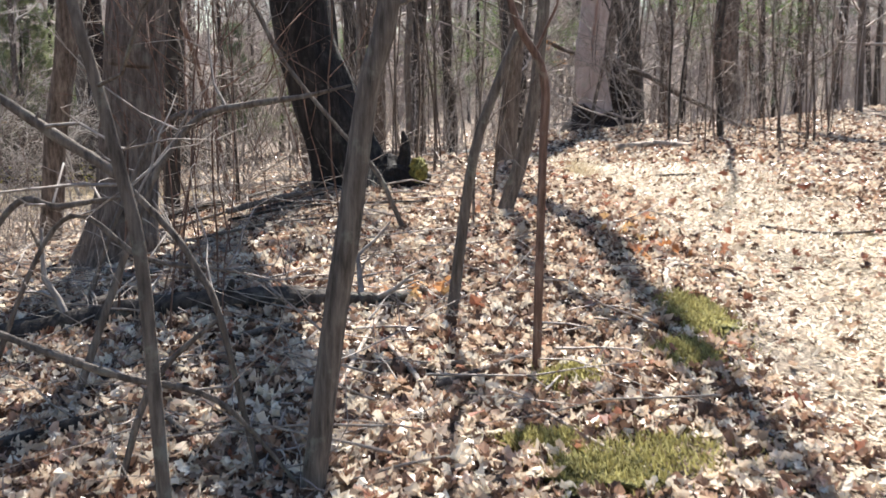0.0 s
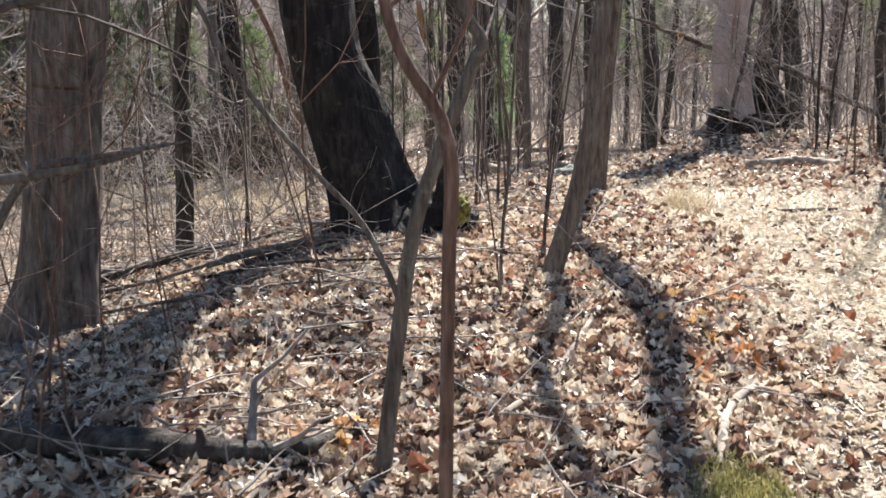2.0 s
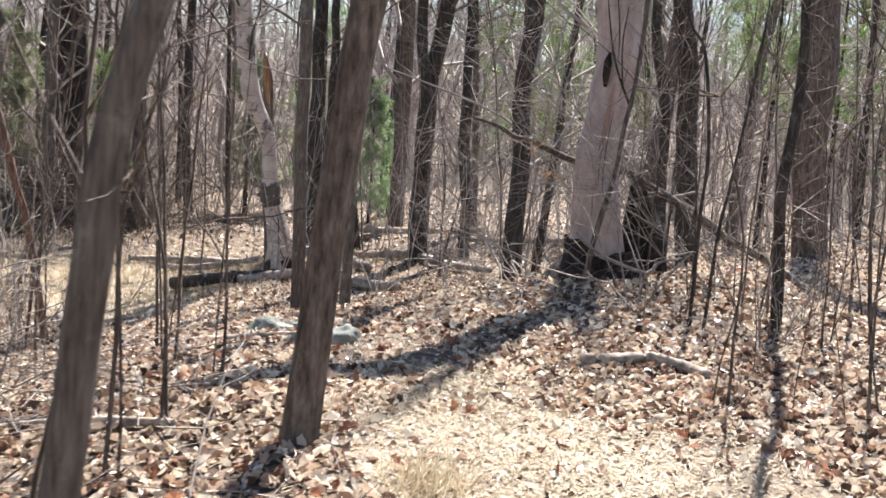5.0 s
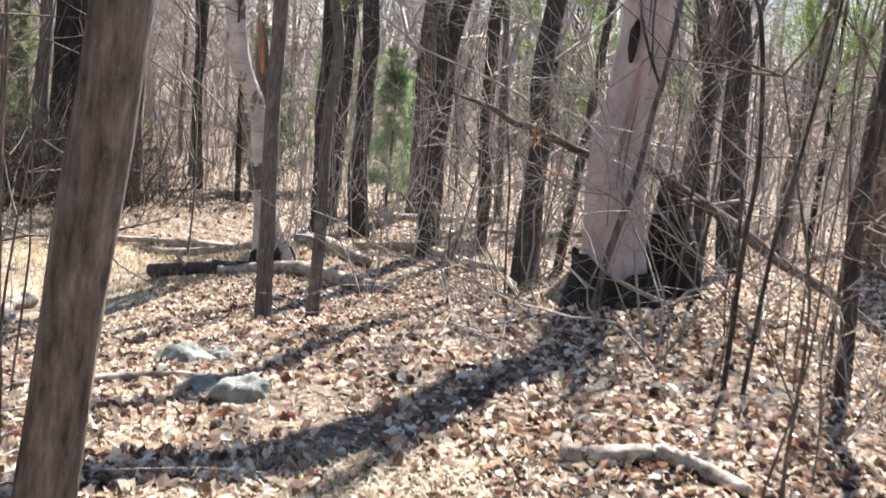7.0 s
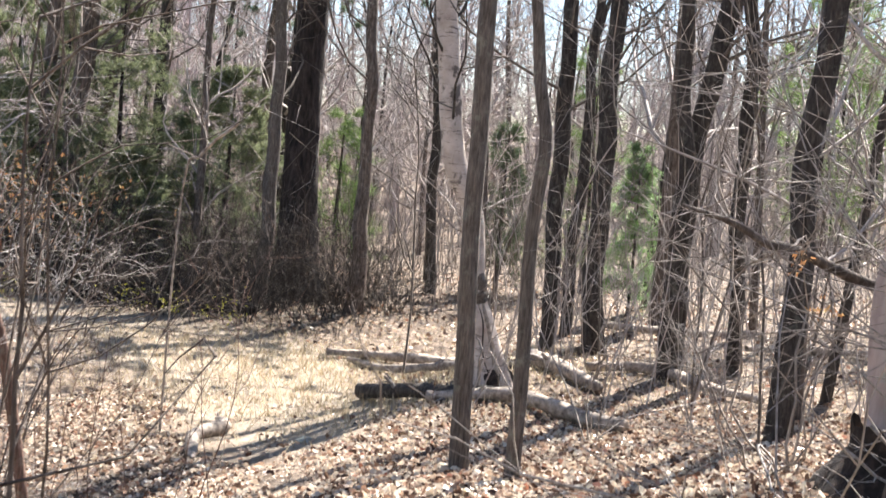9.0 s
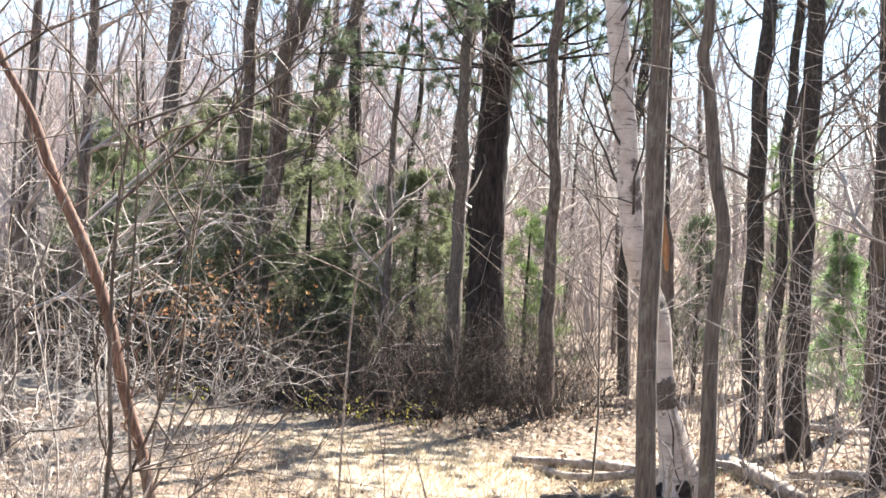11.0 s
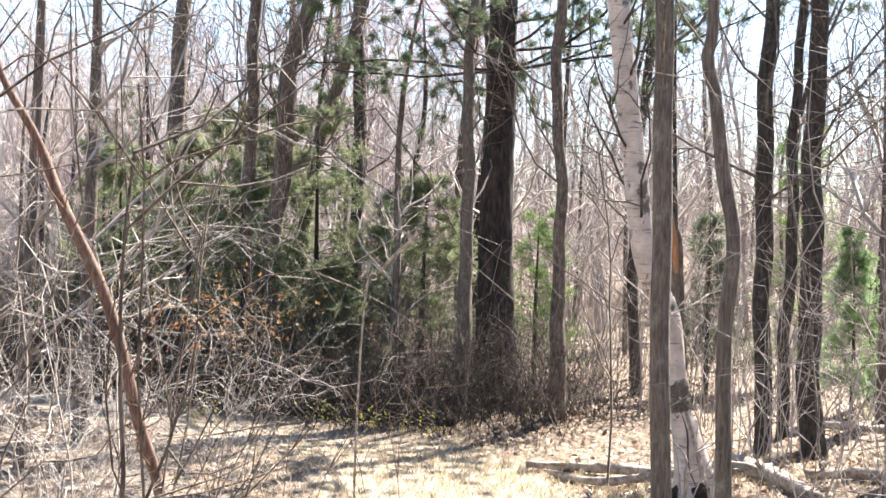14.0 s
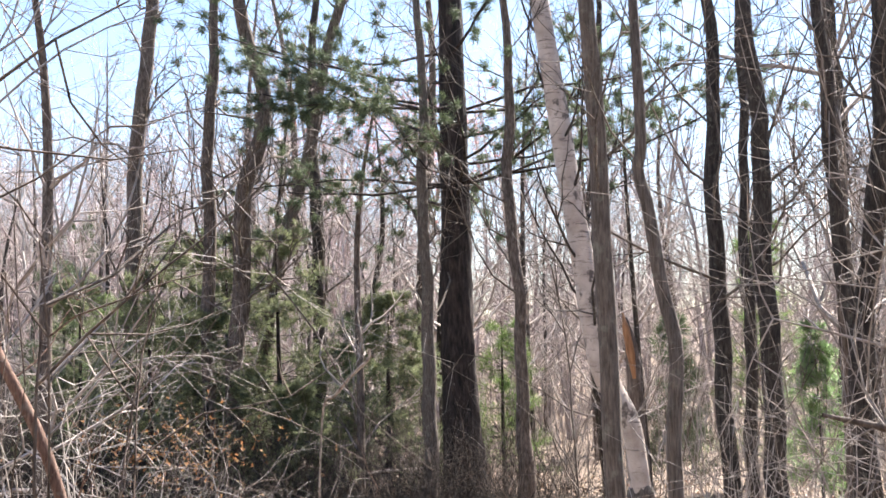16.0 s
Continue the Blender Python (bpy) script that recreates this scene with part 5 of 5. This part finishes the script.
# ---- brush and distant woods ----
def area(rng, n, y0, y1, power=1.0, left=-1.0, right=0.66):
    y = y0 + (y1 - y0) * rng.random(n) ** power
    x = rng.uniform(left, right, n) * (y - 2) - 1
    ok = (trail_distance(x, y) > 1.7) & (way_distance(x, y) > 2)
    return x[ok], y[ok]


rng = np.random.default_rng(88)
m = Mesh()
x, y = area(rng, 4200, 22, 62, 0.9)
ok = ~((y < 31.5) & (x < -3.2))
x, y = x[ok], y[ok]
N = len(x)
p = np.stack([x, y, height(x, y) - 0.05], -1)
L = rng.uniform(0.8, 3.4, N)
R = rng.uniform(0.006, 0.016, N)
P, D = bundle(m, rng, p, np.stack([rng.normal(0, 0.16, N), rng.normal(0, 0.16, N), np.ones(N)], -1), L, R, n=5, bend=0.08)
P2, D2 = forks(m, rng, P, D, L * 0.8, R, 3, 1, n=4, bend=0.2, up=0.08)
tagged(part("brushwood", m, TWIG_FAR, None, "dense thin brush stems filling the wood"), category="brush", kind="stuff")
m = Mesh()
N = 4600
x, y = -6.2 - 24 * rng.random(N) ** 0.85, rng.normal(30.6, 1.6, N)
y = np.where(y < 28.2, 31.0, y)
p = np.stack([x, y, height(x, y) - 0.05], -1)
L, R = rng.uniform(0.8, 2.2, N) * (1 + 0.3 * (x < -12)), rng.uniform(0.005, 0.011, N)
P, D = bundle(m, rng, p, np.stack([rng.normal(0, 0.5, N), rng.normal(0, 0.4, N), np.ones(N)], -1), L, R, n=6, bend=0.22, up=-0.05)
P2, D2 = forks(m, rng, P, D, L, R, 4, 1, n=3, bend=0.25, up=0.0)
tagged(part("thicket", m, BARK_DARK, None, "tangled brown thicket along the edge of the hollow"), category="brush", kind="stuff")
m = Mesh()
N = 900
x, y = rng.uniform(-3.2, 1.0, N), rng.uniform(3.2, 12.5, N)
ok = (trail_distance(x, y) > 1.0) & (rng.random(N) < 0.35 + 0.65 * (x < 0))
x, y = x[ok], y[ok]
N = len(x)
p = np.stack([x, y, height(x, y) + rng.uniform(0.02, 0.07, N)], -1)
L, R = rng.uniform(0.15, 0.9, N), rng.uniform(0.002, 0.007, N)
P, D = bundle(m, rng, p, np.stack([rng.normal(0, 1, N), rng.normal(0, 1, N), rng.normal(0.02, 0.10, N)], -1), L, R, n=5, bend=0.10)
forks(m, rng, P, D, L * 0.7, R, 2, 1, n=3, bend=0.12)
tagged(part("twig_debris", m, TWIG, None, "grey fallen twigs strewn over the leaves"), category="twigs", kind="stuff")
m = Mesh()
x, y = area(rng, 3000, 52, 125)
N = len(x)
p = np.stack([x, y, height(x, y) - 0.1], -1)
P, D = bundle(m, rng, p, np.stack([rng.normal(0, 0.2, N), rng.normal(0, 0.2, N), np.ones(N)], -1), rng.uniform(4, 11, N), rng.uniform(0.015, 0.04, N), n=6, bend=0.24)
P2, D2 = forks(m, rng, P, D, np.full(N, 4.2), np.full(N, 0.034), 4, 1, spread=1.1, n=4, bend=0.4, up=0.03)
forks(m, rng, P2, D2, np.full(N * 4, 2.6), np.full(N * 4, 0.022), 2, 1, spread=1.2, n=2, bend=0.4, up=0.03)
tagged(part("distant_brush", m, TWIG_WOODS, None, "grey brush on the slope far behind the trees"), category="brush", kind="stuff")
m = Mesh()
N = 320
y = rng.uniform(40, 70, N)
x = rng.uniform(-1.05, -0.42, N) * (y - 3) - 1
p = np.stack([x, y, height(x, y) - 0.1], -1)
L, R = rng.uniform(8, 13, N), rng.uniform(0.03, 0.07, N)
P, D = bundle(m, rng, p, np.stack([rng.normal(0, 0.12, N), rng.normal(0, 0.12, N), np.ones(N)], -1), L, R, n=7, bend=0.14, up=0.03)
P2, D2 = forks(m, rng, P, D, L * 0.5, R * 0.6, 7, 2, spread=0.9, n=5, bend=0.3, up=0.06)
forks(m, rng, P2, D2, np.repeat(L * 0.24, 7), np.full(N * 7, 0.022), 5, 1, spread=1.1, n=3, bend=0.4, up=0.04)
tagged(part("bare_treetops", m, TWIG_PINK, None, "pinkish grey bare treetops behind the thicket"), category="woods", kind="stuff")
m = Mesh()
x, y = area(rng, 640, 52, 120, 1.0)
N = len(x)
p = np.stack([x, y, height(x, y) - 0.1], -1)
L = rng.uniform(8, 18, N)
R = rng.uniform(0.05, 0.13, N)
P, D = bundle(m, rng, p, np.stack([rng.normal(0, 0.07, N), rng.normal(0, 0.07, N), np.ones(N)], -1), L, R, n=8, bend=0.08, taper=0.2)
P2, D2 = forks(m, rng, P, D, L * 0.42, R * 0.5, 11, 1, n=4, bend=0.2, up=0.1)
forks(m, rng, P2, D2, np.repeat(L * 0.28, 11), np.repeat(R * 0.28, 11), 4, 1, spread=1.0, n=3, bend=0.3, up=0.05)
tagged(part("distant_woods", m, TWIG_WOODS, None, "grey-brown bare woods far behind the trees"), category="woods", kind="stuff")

# ---- leaves, straw, grass ----
def leaves(rng, x, y, size, lift=0.02, tilt=0.75, lobed=False):
    """Curled oak and maple leaves lying over one another."""
    N = len(x)
    side = [(-0.10, -0.34, 0.02), (-0.30, -0.26, 0.12), (-0.15, -0.08, 0.04), (-0.36, 0.08, 0.14), (-0.16, 0.20, 0.05), (-0.22, 0.40, 0.10)]
    if lobed:
        u = np.array([(0, -0.5, 0), *side, (0, 0.55, 0.06), *[(-a, b3, h) for a, b3, h in side[::-1]], (0, 0.03, -0.02)])
    else:
        u = np.array([(0, -0.5, 0), (-0.30, -0.2, 0.10), (-0.27, 0.22, 0.12), (0, 0.55, 0.06), (0.27, 0.22, 0.12), (0.30, -0.2, 0.10), (0, 0.0, -0.02)])
    n = len(u) - 1
    f = np.array([(n, (k + 1) % n, k) for k in range(n)])
    s = size * rng.uniform(0.55, 1.25, N)
    V = np.repeat(u[None], N, 0) * s[:, None, None]
    V[:, :, 2] *= rng.uniform(-1.5, 3.4, (N, 1))
    V += rng.normal(0, 0.06, V.shape) * s[:, None, None]
    a, b2, c = rng.uniform(0, 6.283, N), rng.normal(0, tilt, N), rng.normal(0, tilt, N)
    ca, sa, cb, sb, cc, sc = np.cos(a), np.sin(a), np.cos(b2), np.sin(b2), np.cos(c), np.sin(c)
    X, Y, Z = V[..., 0], V[..., 1], V[..., 2]
    Y, Z = Y * cb[:, None] - Z * sb[:, None], Y * sb[:, None] + Z * cb[:, None]
    X, Z = X * cc[:, None] + Z * sc[:, None], -X * sc[:, None] + Z * cc[:, None]
    X, Y = X * ca[:, None] - Y * sa[:, None], X * sa[:, None] + Y * ca[:, None]
    V = np.stack([X + x[:, None], Y + y[:, None], Z + (height(x, y) + lift * rng.uniform(0.2, 1.6, N))[:, None]], -1)
    m = Mesh()
    m.add(V.reshape(-1, 3), (np.arange(N)[:, None, None] * (n + 1) + f[None]).reshape(-1, 3))
    return m


def litter_spots(rng, n, x0, x1, y0, y1, bare_trail=0.94):
    x, y = rng.uniform(x0, x1, n), rng.uniform(y0, y1, n)
    d = trail_distance(x, y) + 0.25 * np.sin(2.3 * y) * 0.6 + rng.normal(0, 0.12, n)
    ok = (d > 0.85 - 0.65 * smooth(10.8, 12.2, y) * (1 - smooth(18.5, 21.5, y)) + 0.9 * smooth(20.5, 24, y)) | (rng.random(n) > bare_trail)
    for mx, my, ma, mb, _ in MOSSY:
        ok &= ((x - mx) / ma) ** 2 + ((y - my) / mb) ** 2 > 0.8 + 0.3 * rng.random(n)
    return x[ok], y[ok]


rng = np.random.default_rng(99)
x, y = litter_spots(rng, 43000, -2.4, 3.2, 2.2, 9.0)
tagged(part("leaf_litter", leaves(rng, x, y, 0.063, lobed=True), DRY_LEAF, None, "curled dry tan and russet leaves covering the ground", True), category="leaf litter", kind="stuff")
x, y = litter_spots(rng, 62000, -4.5, 5.0, 2.2, 13.0)
ok = (x < -2.3) | (x > 3.1) | (y > 8.9)
x, y = x[ok], y[ok]
tagged(part("leaf_litter", leaves(rng, x, y, 0.060), DRY_LEAF, None, "curled dry leaves covering the shoulder of the bank", True), category="leaf litter", kind="stuff")
x, y = litter_spots(rng, 60000, -7, 7.5, 12.5, 24)
tagged(part("leaf_litter", leaves(rng, x, y, 0.062), DRY_LEAF, None, "pale dry leaves spread over the bank and hollow", True), category="leaf litter", kind="stuff")
x, y = area(rng, 22000, 24, 42)
tagged(part("leaf_litter", leaves(rng, x, y, 0.10), DRY_LEAF, None, "dry leaves on the floor of the wood", True), category="leaf litter", kind="stuff")

x, y = rng.uniform(-3, 3.5, 42000), rng.uniform(1.5, 20, 42000)
ok = trail_distance(x, y) < 1.2
x, y = x[ok], y[ok]
tagged(part("leaf_scraps", leaves(rng, x, y, 0.03, 0.012, 0.4), DRY_LEAF, None, "small broken leaf scraps on the footpath", True), category="leaf litter", kind="stuff")
N = 45000
y = 1.5 + 11 * rng.random(N) ** 0.9
x = np.interp(y, [c[1] for c in TRAIL], [c[0] for c in TRAIL]) + rng.normal(0, 0.55, N)
m = Mesh()
d = np.stack([rng.normal(0, 1, N), rng.normal(0, 1, N), rng.normal(0.1, 0.25, N)], -1)
d /= np.linalg.norm(d, axis=1)[:, None]
s = np.cross(d, np.array([0, 0, 1.0]))
p = np.stack([x, y, height(x, y) + rng.uniform(0.004, 0.025, N)], -1)
Ls = rng.uniform(0.02, 0.09, (N, 1))
w = rng.uniform(0.002, 0.006, (N, 1))
m.add(np.stack([p - s * w, p + s * w, p + d * Ls], 1).reshape(-1, 3), np.arange(N * 3).reshape(-1, 3))
tagged(part("dry_grass", m, STRAW, None, "trodden straw and leaf scraps on the footpath", True), category="dry grass", kind="stuff")
N = 9000
x = rng.normal(-5.5, 2.6, N)
y = rng.normal(25.3, 2.0, N)
z = height(x, y)
d = np.stack([rng.normal(0, 0.5, N), rng.normal(0, 0.5, N), np.ones(N)], -1)
p = np.stack([x, y, z], -1)
s = np.stack([np.ones(N), rng.normal(0, 0.5, N), np.zeros(N)], -1)
m = Mesh()
m.add(np.stack([p - s * 0.008, p + s * 0.008, p + d * rng.uniform(0.04, 0.15, (N, 1))], 1).reshape(-1, 3), np.arange(N * 3).reshape(-1, 3))
tagged(part("dry_grass", m, STRAW, None, "short dry grass in the sunny hollow", True), category="dry grass", kind="stuff")

x, y = rng.normal(1.05, 0.12, 26), rng.normal(6.4, 0.5, 26)
tagged(part("orange_leaves", leaves(rng, x, y, 0.075, 0.05, lobed=True), GOLD_LEAF, None, "orange and russet leaves at the path's edge", True), category="leaf litter", kind="stuff")
x, y = rng.normal(-0.02, 0.09, 10), rng.normal(5.42, 0.08, 10)
tagged(part("orange_leaves", leaves(rng, x, y, 0.085, 0.05, lobed=True), GOLD_LEAF, None, "orange leaves gathered at a sapling's foot", True), category="leaf litter", kind="stuff")
x, y = rng.uniform(-2, 4.5, 260), rng.uniform(3, 13, 260)
tagged(part("russet_leaves", leaves(rng, x, y, 0.075, 0.045, lobed=True), RED_LEAF, None, "scattered dark red leaves on top of the litter", True), category="leaf litter", kind="stuff")

# tufts, buds and clinging leaves
def clump(name, x, y, z, n, spread, size, mat, label, category, seed, kind="stuff"):
    rng = np.random.default_rng(seed)
    m = Mesh()
    tips = np.array([x, y, z]) + rng.normal(0, 1, (n, 3)) * np.array(spread)
    needles(m, rng, tips, np.tile([[0, 0, 0.3]], (n, 1)), 3, size, size * 0.5)
    return tagged(part(name, m, mat, None, label, True), category=category, kind=kind)


clump("clinging_leaves", -12.8, 28.2, 0.6, 240, (0.9, 0.7, 0.45), 0.08, GOLD_LEAF, "golden dead leaves clinging to thicket twigs", "leaves", 1)
clump("clinging_leaves", -14.6, 28.0, 0.6, 70, (0.4, 0.6, 0.4), 0.08, GOLD_LEAF, "golden dead leaves clinging to shrub twigs", "leaves", 2)
clump("clinging_leaves", 1.52, 16.1, 1.58, 9, (0.03, 0.03, 0.03), 0.036, GOLD_LEAF, "orange dead leaves caught on the dead limb", "leaves", 3)
clump("clinging_leaves", 1.38, 16.1, 1.80, 8, (0.03, 0.03, 0.03), 0.036, GOLD_LEAF, "orange dead leaves hanging by the dead limb", "leaves", 4)
for k, (x, y) in enumerate([(-12.0, 26.8), (-9.4, 28.0), (-8.4, 28.1), (-10.5, 28.3)]):
    clump("budding_twigs", x, y, gz(x, y) + 0.35, 40, (0.22, 0.2, 0.15), 0.045, YELLOW_BUD, "yellow-green buds on low twigs", "buds", 10 + k)
clump("budding_crown", -17.8, 46, 9.6, 2600, (1.5, 1.5, 1.2), 0.075, RED_BUD, "reddish budding treetop far behind the pine", "buds", 21)
N = 500
rng = np.random.default_rng(123)
m = Mesh()
needles(m, rng, np.stack([rng.normal(1.1, 0.09, N), rng.normal(9.95, 0.12, N), np.full(N, gz(1.1, 9.95))], -1), np.tile([[0, 0, 1.6]], (N, 1)), 1, 0.14, 0.006)
tagged(part("grass_tuft", m, STRAW, None, "small tuft of dry grass at the path's edge", True), category="grass", kind="stuff")
